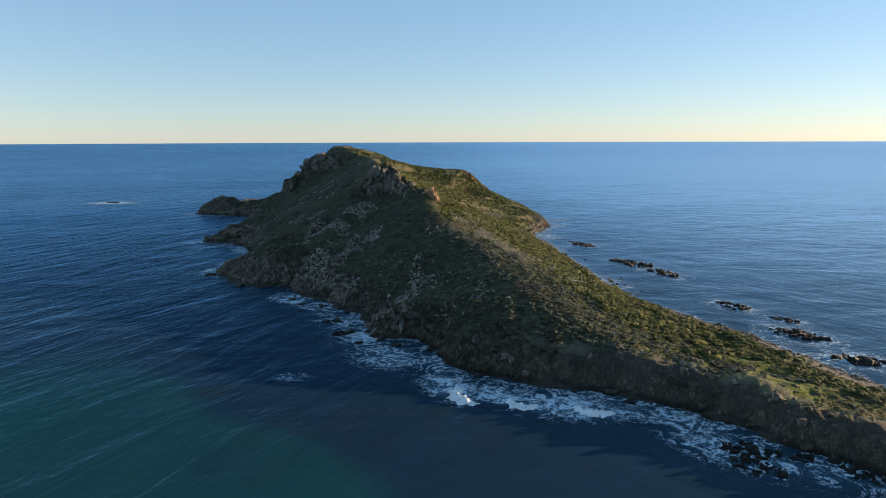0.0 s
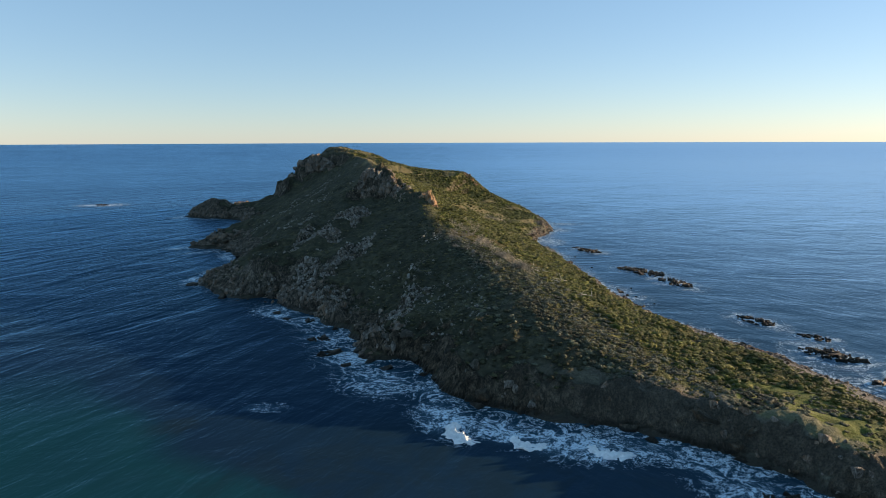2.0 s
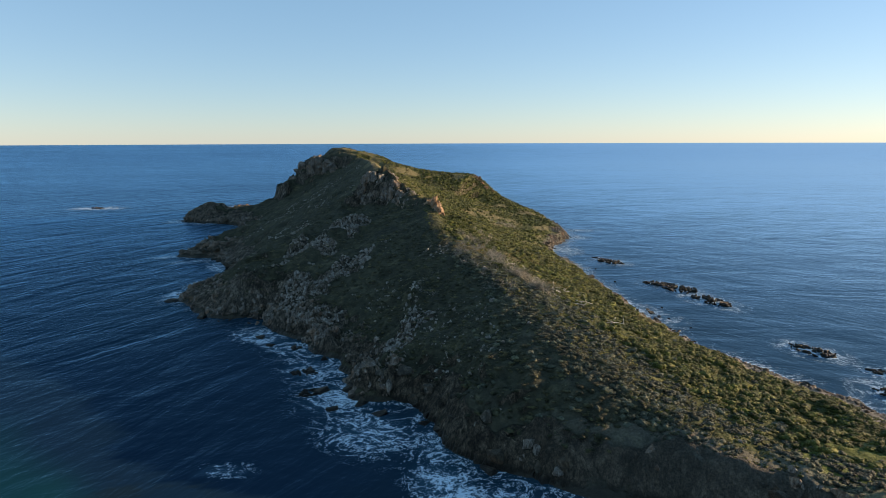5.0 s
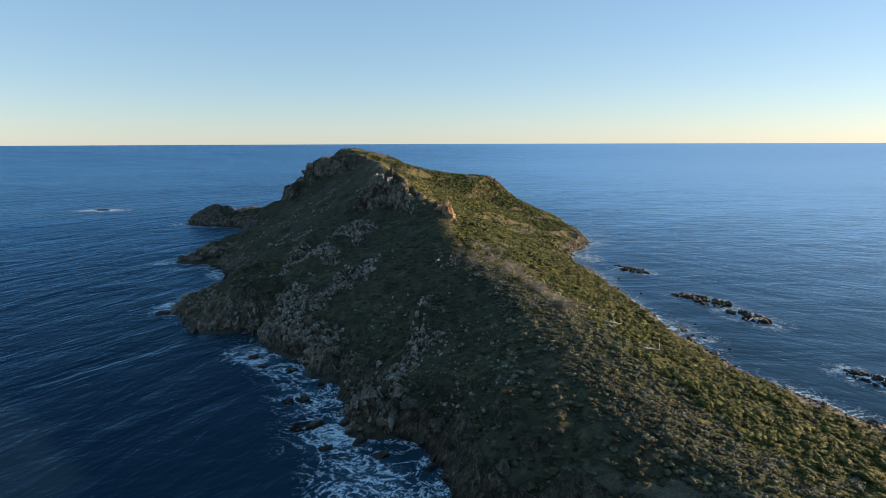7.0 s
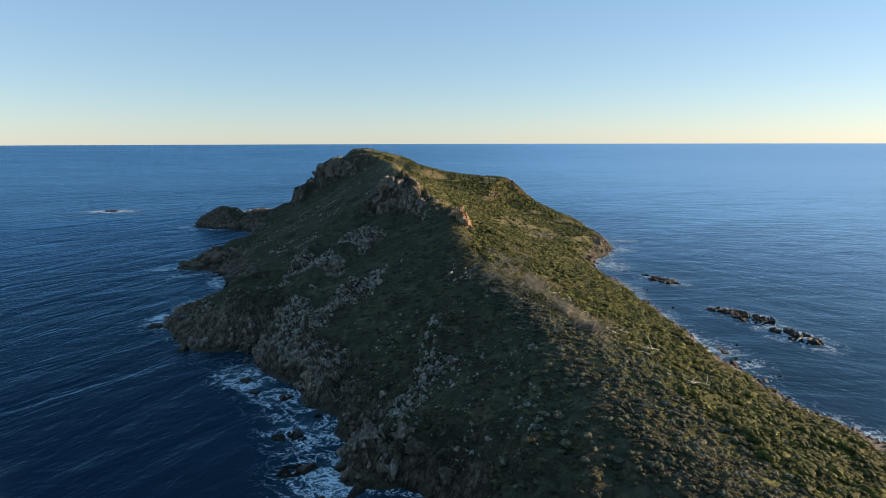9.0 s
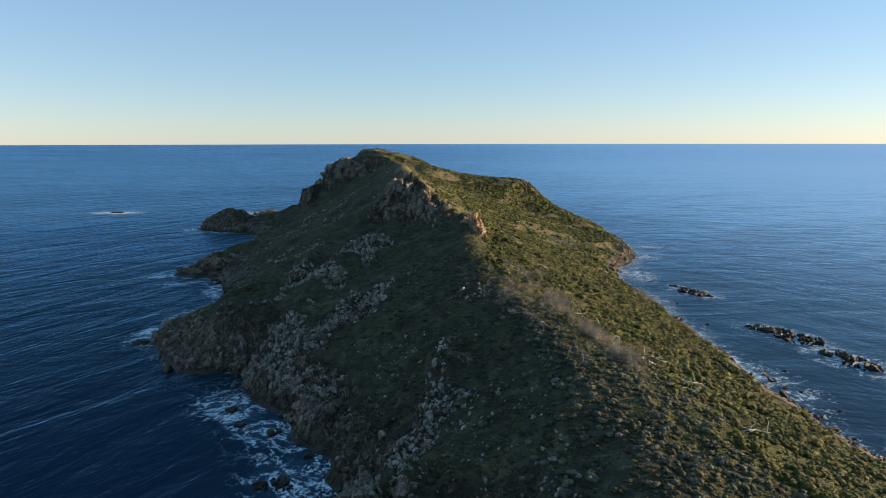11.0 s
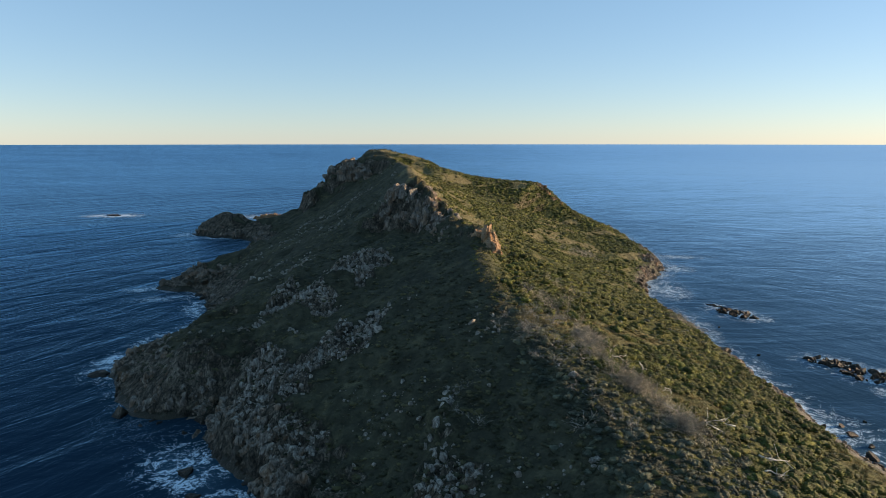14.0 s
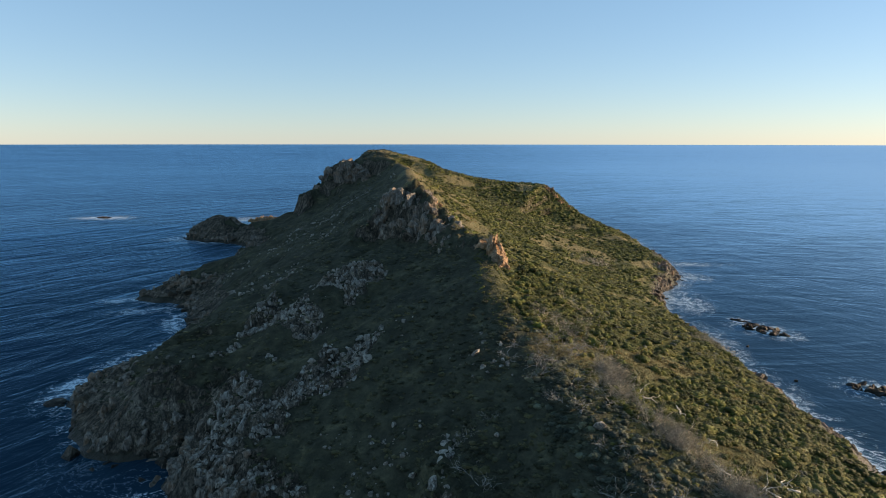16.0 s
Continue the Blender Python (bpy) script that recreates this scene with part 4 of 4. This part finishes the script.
outcrop("rock_outcrop", "rounded grey granite islet hump in shadow", -150, 444, 0, 14, 4, 2.2, 26, MESH_CRAG, 18, 0.2, -2.4, upright=1.0)


def lone_boulders():
    """Single boulders on the dark western slope and the crest."""
    x, y, z, d, w, rng = site(2600, -75, 20, 170, 330, 31)
    gap = fbm(x, y, 18, 3, 57)
    ok = (w > 0.7) & (d > 8) & (gap > 0.45)
    idx = np.nonzero(ok)[0][:150]
    for i in idx:
        s = 0.18 + 0.5 * rng.uniform() ** 3
        ob = place("boulder", MESH_PALE[rng.randint(7)], x[i], y[i], z[i] + s * 0.25, (s * rng.uniform(0.8, 1.4), s, s * rng.uniform(0.6, 1.1)),
                   (rng.normal() * 0.3, rng.normal() * 0.3, rng.uniform(0, 6.28)))
        tagged(ob, "pale granite boulder lying in the dark scrub", "boulder", "boulders on the slope")
    for px, py, s in ((9.9, 196, 1.0), (-5.4, 215.5, 0.75), (-22.7, 220.5, 0.9), (-44.3, 238, 0.9), (8, 199, 0.45), (-16, 206, 0.5), (-31, 222, 0.6), (-9, 193, 0.9), (-7.5, 187, 0.9)):
        ob = place("boulder", MESH_PALE[int(s * 10) % 7], px, py, float(height(px, py)) + s * 0.3, (s, s * 0.8, s * 0.9), (0.1, 0.2, px))
        tagged(ob, "large pale boulder standing clear of the scrub", "boulder", "boulders on the slope")
    x, y, z, d, w, rng = site(24000, -125, 20, 130, 420, 33)
    gap = fbm(x, y, 22, 4, 57)
    ok = (w > 0.6) & (d > 3) & (np.maximum(gap, ribs(x, y) * 0.9) > 0.3 + 0.45 * rng.uniform(size=len(x)))
    x, y, z = x[ok][:1300], y[ok][:1300], z[ok][:1300]
    n = len(x)
    s = 0.1 + 0.42 * rng.uniform(size=n) ** 2.5
    scatter_mesh("scattered_stones", PEBBLES, x, y, z + 0.1 * s, s, rng.uniform(0, 6.28, n), MAT_PALE,
                 "pale granite stones strewn over the dark slope", "stones", soft=False)


def shore_rocks():
    """Boulders at the waterline, wet and dark."""
    rng = np.random.RandomState(41)
    line = dense(WEST + NORTH, 1.0)[:, :2]
    line = line[(line[:, 1] > 84) & (line[:, 1] < 470)]
    for k in range(190):
        p = line[rng.randint(len(line))] + rng.normal(size=2) * 2.0
        s = 0.5 + 1.5 * rng.uniform() ** 2
        ob = place("shore_rock", MESH_WET[rng.randint(7)], p[0], p[1], max(float(height(*p)), -0.6) + 0.1 * s, (s * 1.2, s, s * 0.75),
                   (rng.normal() * 0.3, rng.normal() * 0.3, rng.uniform(0, 6.28)))
        tagged(ob, "dark wet boulder at the foot of the cliff", "rock", "boulders along the western shore")
    for x, y, s in ((54, 95, 0.9), (46, 93, 0.8), (-30, 172, 1.4), (-25, 160, 1.6), (-12, 150, 1.3), (-21, 152, 1.2), (-48, 196, 1.5), (-44, 190, 1.1)):
        ob = place("shore_rock", MESH_WET[int(s * 10) % 7], x, y, -0.1, (s * 1.3, s, s * 0.6), (0.1, -0.1, x))
        tagged(ob, "dark rock awash among the breakers", "rock", "boulders along the western shore")
    line = dense(EAST, 1.0)[:, :2]
    line = line[(line[:, 1] > 105) & (line[:, 1] < 400)]
    for k in range(70):
        i = rng.randint(len(line))
        p = line[i] + rng.normal(size=2) * (1.3, 1.3)
        s = 0.22 + 0.6 * rng.uniform() ** 2 + (0.2 if p[1] > 250 else 0) + (0.5 if 320 < p[1] < 375 else 0)
        ob = place("shore_rock", MESH_WET[rng.randint(7)], p[0], p[1], max(float(height(*p)), -0.3) + 0.15 * s, (s * 1.2, s, s * 0.8),
                   (rng.normal() * 0.3, rng.normal() * 0.3, rng.uniform(0, 6.28)))
        tagged(ob, "dark boulder on the narrow pebble shore", "rock", "boulders along the eastern shore")
    for x, y, s in ((60, 220, 1.1), (59, 212, 1.3), (58.5, 209, 0.9), (61, 216, 0.8), (60, 224, 0.7), (63, 214, 0.5), (65, 226, 0.5), (66, 205, 0.4), (60, 262, 0.5), (58, 285, 0.5)):
        ob = place("shore_rock", MESH_WET[int(s * 10) % 7], x, y, 0.1, (s * 0.9, s * 0.75, s * 0.6), (0.1, -0.1, x))
        tagged(ob, "dark boulder in the shallows", "rock", "boulders along the eastern shore")
    t = rng.randint(len(line), size=420)
    off = rng.normal(size=(420, 2)) * 1.4
    x, y = line[t, 0] + off[:, 0], line[t, 1] + off[:, 1]
    s = 0.16 + 0.5 * rng.uniform(size=420) ** 2.2
    scatter_mesh("shore_stones", PEBBLES, x, y, np.maximum(height(x, y), -0.25) + 0.1 * s, s, rng.uniform(0, 6.28, 420), MAT_WET,
                 "dark stones heaped along the eastern waterline", "stones")
    # shingle
    t = rng.randint(len(line), size=5200)
    off = rng.normal(size=(5200, 2)) * 1.5
    x, y = line[t, 0] + off[:, 0], line[t, 1] + off[:, 1]
    z = height(x, y)
    ok = z > -0.5
    s = 0.08 + 0.3 * rng.uniform(size=ok.sum()) ** 3
    scatter_mesh("shingle", PEBBLES, x[ok], y[ok], z[ok] + 0.05, s, rng.uniform(0, 6.28, ok.sum()), MAT_ROCK,
                 "grey and brown shingle along the eastern waterline", "shingle", soft=False)


def cliff_blocks():
    """Broken blocks along the top and foot of the western cliffs."""
    rng = np.random.RandomState(47)
    line = dense(WEST + NORTH, 1.0)[:, :2]
    line = line[(line[:, 1] > 86) & (line[:, 1] < 460)]
    t = rng.randint(len(line), size=4200)
    off = rng.normal(size=(4200, 2)) * 3.4
    x, y = line[t, 0] + off[:, 0], line[t, 1] + off[:, 1]
    z = height(x, y)
    gap = fbm(x, y, 13, 3, 58)
    ok = np.nonzero((z > 0.4) & (z < 7) & (gap > -0.1) & ((y > 150) | (np.arange(len(y)) % 4 == 0)))[0][:900]
    s = 0.25 + 0.9 * rng.uniform(size=len(ok)) ** 2
    st = np.stack([rng.uniform(0.7, 1.3, len(ok)), rng.uniform(0.6, 1.0, len(ok)), rng.uniform(0.7, 1.5, len(ok))], -1)
    scatter_mesh("cliff_blocks", ROCKS, x[ok], y[ok], z[ok], s, rng.uniform(0, 6.28, len(ok)), MAT_ROCK,
                 "broken granite blocks along the sea cliffs", "rocks", st, tilt=rng.normal(size=len(ok)) * 0.3)


cliff_blocks()


def rib_blocks():
    """Shattered pale blocks where the granite breaks through the dark slope."""
    x, y, z, d, w, rng = site(60000, -75, 5, 158, 285, 49)
    ok = np.nonzero((w > 0.55) & (d > 3) & (ribs(x, y) > 0.05 + 0.95 * rng.uniform(size=len(x))))[0][:2600]
    n = len(ok)
    s = 0.12 + 0.6 * rng.uniform(size=n) ** 3.5
    st = np.stack([rng.uniform(0.6, 1.3, n), rng.uniform(0.5, 1.0, n), rng.uniform(0.7, 1.5, n)], -1)
    scatter_mesh("granite_blocks", PEBBLES, x[ok], y[ok], z[ok] + 0.1 * s, s, rng.uniform(0, 6.28, n), MAT_PALE,
                 "shattered pale granite blocks on the dark slope", "rocks", st, tilt=rng.normal(size=n) * 0.4)


rib_blocks()


def skerry(x, y, a, b, turn, tall, seed, meshes, label):
    rng = np.random.RandomState(seed)
    root = new("skerry")
    root.location = (x, y, 0)
    tagged(root, label, "rock", "rocks awash off the shore")
    c, s = math.cos(radians(turn)), math.sin(radians(turn))
    b = b * 1.2
    for k in range(int(24 + a * b * 2.0)):
        u, v = rng.uniform(-1, 1), rng.uniform(-1, 1)
        if u * u + v * v > 1:
            continue
        r = 0.25 + 0.34 * b * rng.uniform() ** 2.2
        h = 1.05 * tall * rng.uniform(0.3, 1.0) * (1.1 - 0.6 * math.hypot(u, v))
        place("rock", meshes[rng.randint(len(meshes))], x + u * a * c - v * b * s, y + u * a * s + v * b * c, h * 0.2 - 0.15,
              (r * 1.1, r * 0.8, h * 0.65 + 0.25), (rng.normal() * 0.3, rng.normal() * 0.3, radians(turn) + rng.normal() * 0.8), root)
    return root


outcrop("rock_outcrop", "jointed granite face dropping from the crest crag", -20, 272, 135, 8, 3, 5, 26, MESH_CRAG, 19, 0.08, -3.0, wide=1.35, upright=1.5)
for k, sk in enumerate(((49.5, 96, 4.5, 2.2, -25, 0.9), (48.5, 90.5, 4, 2, -35, 0.8), (63, 88.5, 3.2, 1.6, -50, 1.0), (57, 93.5, 2, 1.2, 0, 0.7), (-27, 160, 2.5, 1.5, 20, 0.9), (-31, 171, 3, 1.4, 0, 0.8))):
    skerry(*sk, 160 + k, MESH_WET, "dark jagged reef rocks among the surf")
lone_boulders()
shore_rocks()
for k, sk in enumerate(SKERRIES):
    if sk[0] < -200:
        skerry(*sk, 60 + k, MESH_WET, "far dark rock buried in white surf")
    elif sk[0] < 0:
        skerry(*sk, 60 + k, MESH_OCHRE, "sunlit ochre rock stack ringed with foam")
    else:
        skerry(*sk, 60 + k, MESH_WET, "low dark reef of jagged wet rocks awash")


# ---- scrub ----
def scrub():
    # the 300 shrubs that the eye passes nearest, each on its own
    x, y, z, d, w, rng = site(2400, 6, 56, 128, 196, 71)
    along = fbm(x, y, 14, 3, 72)
    ok = (w < 0.9) & (d > 6) & (clearing(x, y) < 0.5)
    idx = np.nonzero(ok)[0][:300]
    for i in idx:
        grey = w[i] > 0.25 or along[i] > 0.25
        mat = MAT_GREY if grey else (MAT_YELLOW if along[i] < -0.35 else MAT_GREEN)
        s = rng.uniform(0.55, 1.05) if grey else rng.uniform(0.7, 1.35)
        ob = place("shrub", MESH_BUSH[mat][rng.randint(7)], x[i], y[i], z[i] + 0.05, (s * rng.uniform(0.9, 1.3), s, s * rng.uniform(0.75, 1.05)), (0, 0, rng.uniform(0, 6.28)))
        tagged(ob, {MAT_GREY: "rounded grey-green shrub on the crest", MAT_YELLOW: "yellow-green shrub among dense scrub",
                    MAT_GREEN: "dark olive-green shrub among dense scrub"}[mat], "shrub", "shrubs of the near slope")

    def cover(name, n, area, keep, mat, shapes, lo, hi, label, seed, tall=(0.7, 1.0), most=9999):
        x, y, z, d, w, rng = site(n, *area, seed)
        f = fbm(x, y, 16, 4, 72)
        r = rng.uniform(size=n)
        open_ = clearing(x, y) * (w < 0.6) * (rng.uniform(size=n) < 0.85) > 0.4
        ok = np.nonzero(keep(x, y, z, d, w, f, r) & (open_ if mat is MAT_STRAW else ~open_))[0][:most]
        k = len(ok)
        s = lo + (hi - lo) * rng.uniform(size=k) ** 2.2
        st = np.stack([rng.uniform(0.8, 1.45, k), np.ones(k), rng.uniform(*tall, k) * 1.1], -1)
        return scatter_mesh(name, shapes, x[ok], y[ok], z[ok], s, -0.6 + rng.normal(size=k) * 0.5 + 3.14 * rng.randint(2, size=k), mat, label, "scrub", st)

    near, far = (-12, 85, 92, 262), (-60, 62, 255, 520)
    cover("green_scrub", 14000, near, lambda x, y, z, d, w, f, r: (w < 0.42 - 0.2 * (y < 200)) & (d > 4.2 + 3 * (y < 150)) & ((x - 60) ** 2 / 144 + (y - 117) ** 2 / 289 > 0.7) & (f < 0.4) & (r < 0.8), MAT_GREEN, BUSHES, 0.5, 1.7,
          "dense olive-green scrub over the sunlit slope", 73, most=3000)
    cover("yellow_scrub", 12000, near, lambda x, y, z, d, w, f, r: (w < 0.4 - 0.15 * (y < 200)) & (d > 4.5) & (f > -0.4) & (r < 0.6), MAT_YELLOW, BUSHES, 0.4, 1.4,
          "yellow-green scrub over the sunlit slope", 74, most=1500)
    cover("grey_scrub", 16000, (2, 72, 112, 262), lambda x, y, z, d, w, f, r: (d > 5) & (z > 3.5) & (w < 0.62) & (w > 0.12 + 0.2 * (y > 195) + 0.2 * r) & (f < 0.55), MAT_GREY, DOMES, 0.32, 0.85,
          "rounded grey-green scrub along the crest", 75, (0.8, 1.1), most=6500)
    cover("grey_scrub_mix", 9000, near, lambda x, y, z, d, w, f, r: (w < 0.5) & (d > 5) & (f > 0.1) & (r < 0.5), MAT_GREY, BUSHES, 0.4, 0.9,
          "grey-green scrub mixed into the sunlit slope", 76, most=450)
    cover("green_scrub_far", 30000, far, lambda x, y, z, d, w, f, r: (w < 0.45) & (d > 4) & (f < 0.35) & (r < 0.7), MAT_GREEN, FAR_BUSHES, 0.6, 1.7,
          "olive-green scrub over the far sunlit flank", 77, most=6500)
    cover("yellow_scrub_far", 26000, far, lambda x, y, z, d, w, f, r: (w < 0.5) & (d > 4) & (r < 0.5), MAT_YELLOW, FAR_BUSHES, 0.4, 1.2,
          "yellow-green scrub over the far sunlit flank", 78, most=5200)
    cover("summit_scrub", 5000, (-110, 30, 400, 560), lambda x, y, z, d, w, f, r: (z > 20) & (r < 0.5), MAT_HEATH, FAR_BUSHES, 0.4, 1.3,
          "dark low scrub over the summit", 79, most=1800)
    cover("dark_scrub", 60000, (-125, 25, 125, 420), lambda x, y, z, d, w, f, r: (w > 0.6) & (d > 4) & (r < 0.3 + 0.35 * f), MAT_HEATH, FAR_BUSHES, 0.25, 0.8,
          "low dark heath over the shaded slope", 80, (0.4, 0.7), most=6500)
    cover("neck_scrub", 5000, (0, 110, 85, 150), lambda x, y, z, d, w, f, r: (d > 3) & (f < 0.2) & (w > 0.3) & ((x - 60) ** 2 / 144 + (y - 117) ** 2 / 289 > 0.8) & (r < 0.6), MAT_HEATH, DOMES, 0.35, 1.0,
          "dark green scrub on the low neck", 81, most=1600)
    cover("low_tussocks", 26000, (-8, 82, 96, 285), lambda x, y, z, d, w, f, r: (w < 0.55) & (d > 4) & ((x - 60) ** 2 / 144 + (y - 117) ** 2 / 289 > 0.7), MAT_TUSSOCK, FAR_BUSHES, 0.22, 0.6,
          "low olive tussocks that fill the gaps between the shrubs", 87, (0.7, 1.0), most=9000)
    cover("dry_grass", 26000, (-70, 95, 92, 470), lambda x, y, z, d, w, f, r: (w < 0.75) & (d > 3), MAT_STRAW, TUFTS, 0.3, 0.7,
          "straw-coloured dry grass between the shrubs", 82, (0.7, 1.0), most=3500)
    cover("shaded_scrub", 9000, (-25, 32, 122, 235), lambda x, y, z, d, w, f, r: (w > 0.48) & (d > 8) & (r < 0.5 + 0.02 * (x + 25)), MAT_HEATH, DOMES, 0.35, 0.9,
          "dark scrub just under the crest on its shaded side", 84, (0.55, 0.85), most=1100)
    cover("dark_scrub_near", 16000, (-75, 16, 145, 275), lambda x, y, z, d, w, f, r: (w > 0.55) & (d > 4) & (r < 0.45 + 0.3 * f), MAT_HEATH, LOW_BUSHES, 0.3, 0.8,
          "dark scrub over the shaded slope", 85, (0.45, 0.7), most=1300)
    cover("dry_grass_near", 30000, (0, 80, 100, 262), lambda x, y, z, d, w, f, r: (w < 0.7) & (d > 4), MAT_STRAW, TUFTS, 0.3, 0.65,
          "straw-coloured dry grass in the clearings", 86, (0.7, 1.0), most=4000)
    # leafless thickets along the crest
    px, py, sz = [], [], []
    rng = np.random.RandomState(83)
    for cx, cy, r, n in ((13.8, 213, 2.2, 34), (13.4, 206.5, 2.0, 34), (18.3, 198, 2.2, 40), (23, 187.5, 2.4, 44), (20.5, 193, 1.4, 12), (8, 228, 4.5, 26), (44.6, 268, 3.0, 26), (28, 340, 6, 30), (12, 242, 4, 16)):
        px.extend(cx + rng.normal(size=n) * r * 0.55)
        py.extend(cy + rng.normal(size=n) * r * 0.8)
        sz.extend(rng.uniform(0.9, 1.9, n))
    px, py, sz = np.array(px), np.array(py), np.array(sz)
    scatter_mesh("bare_thicket", TWIGS, px, py, height(px, py), sz, rng.uniform(0, 6.28, len(px)), MAT_TWIG, "leafless grey-brown thicket along the crest", "thicket")


def tube(points, r0, r1, sides=6):
    """A tapering limb along points."""
    vs, fs = [], []
    p = [Vector(q) for q in points]
    for k, q in enumerate(p):
        d = (p[min(k + 1, len(p) - 1)] - p[max(k - 1, 0)]).normalized()
        a = d.orthogonal().normalized()
        b = d.cross(a)
        r = r0 + (r1 - r0) * k / (len(p) - 1)
        for s in range(sides):
            t = 6.2832 * s / sides
            vs.append(q + (a * math.cos(t) + b * math.sin(t)) * r)
    for k in range(len(p) - 1):
        for s in range(sides):
            n = (s + 1) % sides
            fs.append((k * sides + s, k * sides + n, (k + 1) * sides + n, (k + 1) * sides + s))
    fs.append(tuple(range(sides))[::-1])
    fs.append(tuple((len(p) - 1) * sides + s for s in range(sides)))
    return vs, fs


def dead_tree(x, y, turn, length, seed, upright, label):
    """A bleached dead trunk with forked limbs, fallen or standing."""
    rng = np.random.RandomState(seed)
    root = new("dead_tree")
    root.location = (x, y, float(height(x, y)) + (0.45 if upright < 0.5 else 0))
    tagged(root, label, "dead tree", "bleached dead wood")
    a = radians(turn)
    here, way = np.array([0, 0, 0.1]), np.array([math.cos(a), math.sin(a), upright])
    way /= np.linalg.norm(way)
    pts = []
    for k in range(8):
        pts.append(here.copy())
        way = way + rng.normal(size=3) * (0.5, 0.5, 0.14)
        way /= np.linalg.norm(way)
        here = here + way * length / 7
        if upright < 0.5:
            g = float(height(x + here[0], y + here[1])) - root.location.z
            here[2] = max(here[2] * 0.4, 0) + g * 0.6 + 0.25 + 0.15 * rng.uniform()
    v, f = tube(pts, 0.045 * length ** 0.5 + 0.03, 0.03)
    trunk = new("trunk", mesh_from("trunk", v, f, MAT_BONE, True))
    trunk.parent = root
    for k in range(5):
        i = rng.randint(1, 7)
        p = pts[i].copy()
        w = rng.normal(size=3) * (1, 1, 0.5) + (0, 0, 0.55)
        w /= np.linalg.norm(w)
        q = [p]
        for j in range(4):
            w = w + rng.normal(size=3) * 0.45
            w /= np.linalg.norm(w)
            p = p + w * length * rng.uniform(0.08, 0.16)
            q.append(p)
        v, f = tube(q, 0.05, 0.015, 5)
        limb = new("limb", mesh_from("limb", v, f, MAT_BONE, True))
        limb.parent = root


scrub()
for k, (x, y, turn, length, up) in enumerate(((30.8, 193.5, 160, 4.5, 0.1), (31, 186, 10, 5, 0.05), (28, 190, 130, 4, 0.2), (30, 181.5, 10, 2.5, 0.1), (35.3, 169.5, 35, 4, 0.05),
                                              (16, 207.5, -35, 4.5, 0.1), (20.5, 204, 60, 2.5, 1.5), (21.5, 193.5, -20, 3, 0.1), (24, 200, 80, 2, 1.2))):
    dead_tree(x, y, turn, length, 90 + k, up, "bleached white dead tree lying in the scrub" if up < 0.5 else "bare bleached snag standing in the scrub")
MESH_DEAD = shared("dead_shrub", [branchy_shape(580 + k, 7, 4, 0.03) for k in range(5)], MAT_GREYWOOD)
rng_dead = np.random.RandomState(131)
for k in range(46):
    cx, cy = ((3, 209.5), (8.5, 215), (7, 204), (11, 201), (2, 214), (13.5, 187), (-3, 196), (6, 221), (10, 226))[k % 9]
    x, y = cx + rng_dead.normal() * 2.0, cy + rng_dead.normal() * 2.6
    s = rng_dead.uniform(0.8, 1.7)
    tagged(place("dead_shrub", MESH_DEAD[k % 5], x, y, float(height(x, y)), (s * 1.2, s * 1.2, s), (0, 0, k * 1.3)),
           "grey leafless dead shrub on the shaded crest", "dead shrub", "dead shrubs")


# ---- breakers ----
def breaker(x, y, turn, length, tall, seed):
    """A spilling wave crest, lumpy with white water."""
    rng = np.random.RandomState(seed)
    n, m = 60, 12
    vs, fs = [], []
    c, s = math.cos(radians(turn)), math.sin(radians(turn))
    for i in range(n):
        u = i / (n - 1) * 2 - 1
        h = tall * max(0.0, 1 - u * u) ** 0.6
        bow = 2.2 * u * u
        for j in range(m):
            v = j / (m - 1) * 2 - 1
            prof = max(0.0, 1 - abs(v) ** 1.5)
            nz = noise.fractal(Vector((u * length * 0.9 + seed, v * 2.5, seed)), 1, 2, 4)
            px, py = u * length + 0.3 * nz, v * (1.45 + 1.1 * nz) + bow
            vs.append((x + px * c - py * s, y + px * s + py * c, -0.22 + h * prof * (0.75 + 0.6 * nz) + 0.2 * nz))
    for i in range(n - 1):
        for j in range(m - 1):
            k = i * m + j
            fs.append((k, k + 1, k + m + 1, k + m))
    ob = new("breaking_wave", mesh_from("breaking_wave", vs, fs, MAT_FOAM, True))
    tagged(ob, "small white breaking wave crest near the cliff", "wave", "breakers", kind="stuff")


for k, w in enumerate(((2.5, 117.5, -70, 4.2, 1.7), (14, 113.5, -38, 3.4, 0.95), (27.5, 110, -22, 4.0, 0.95))):
    breaker(*w, k + 3)
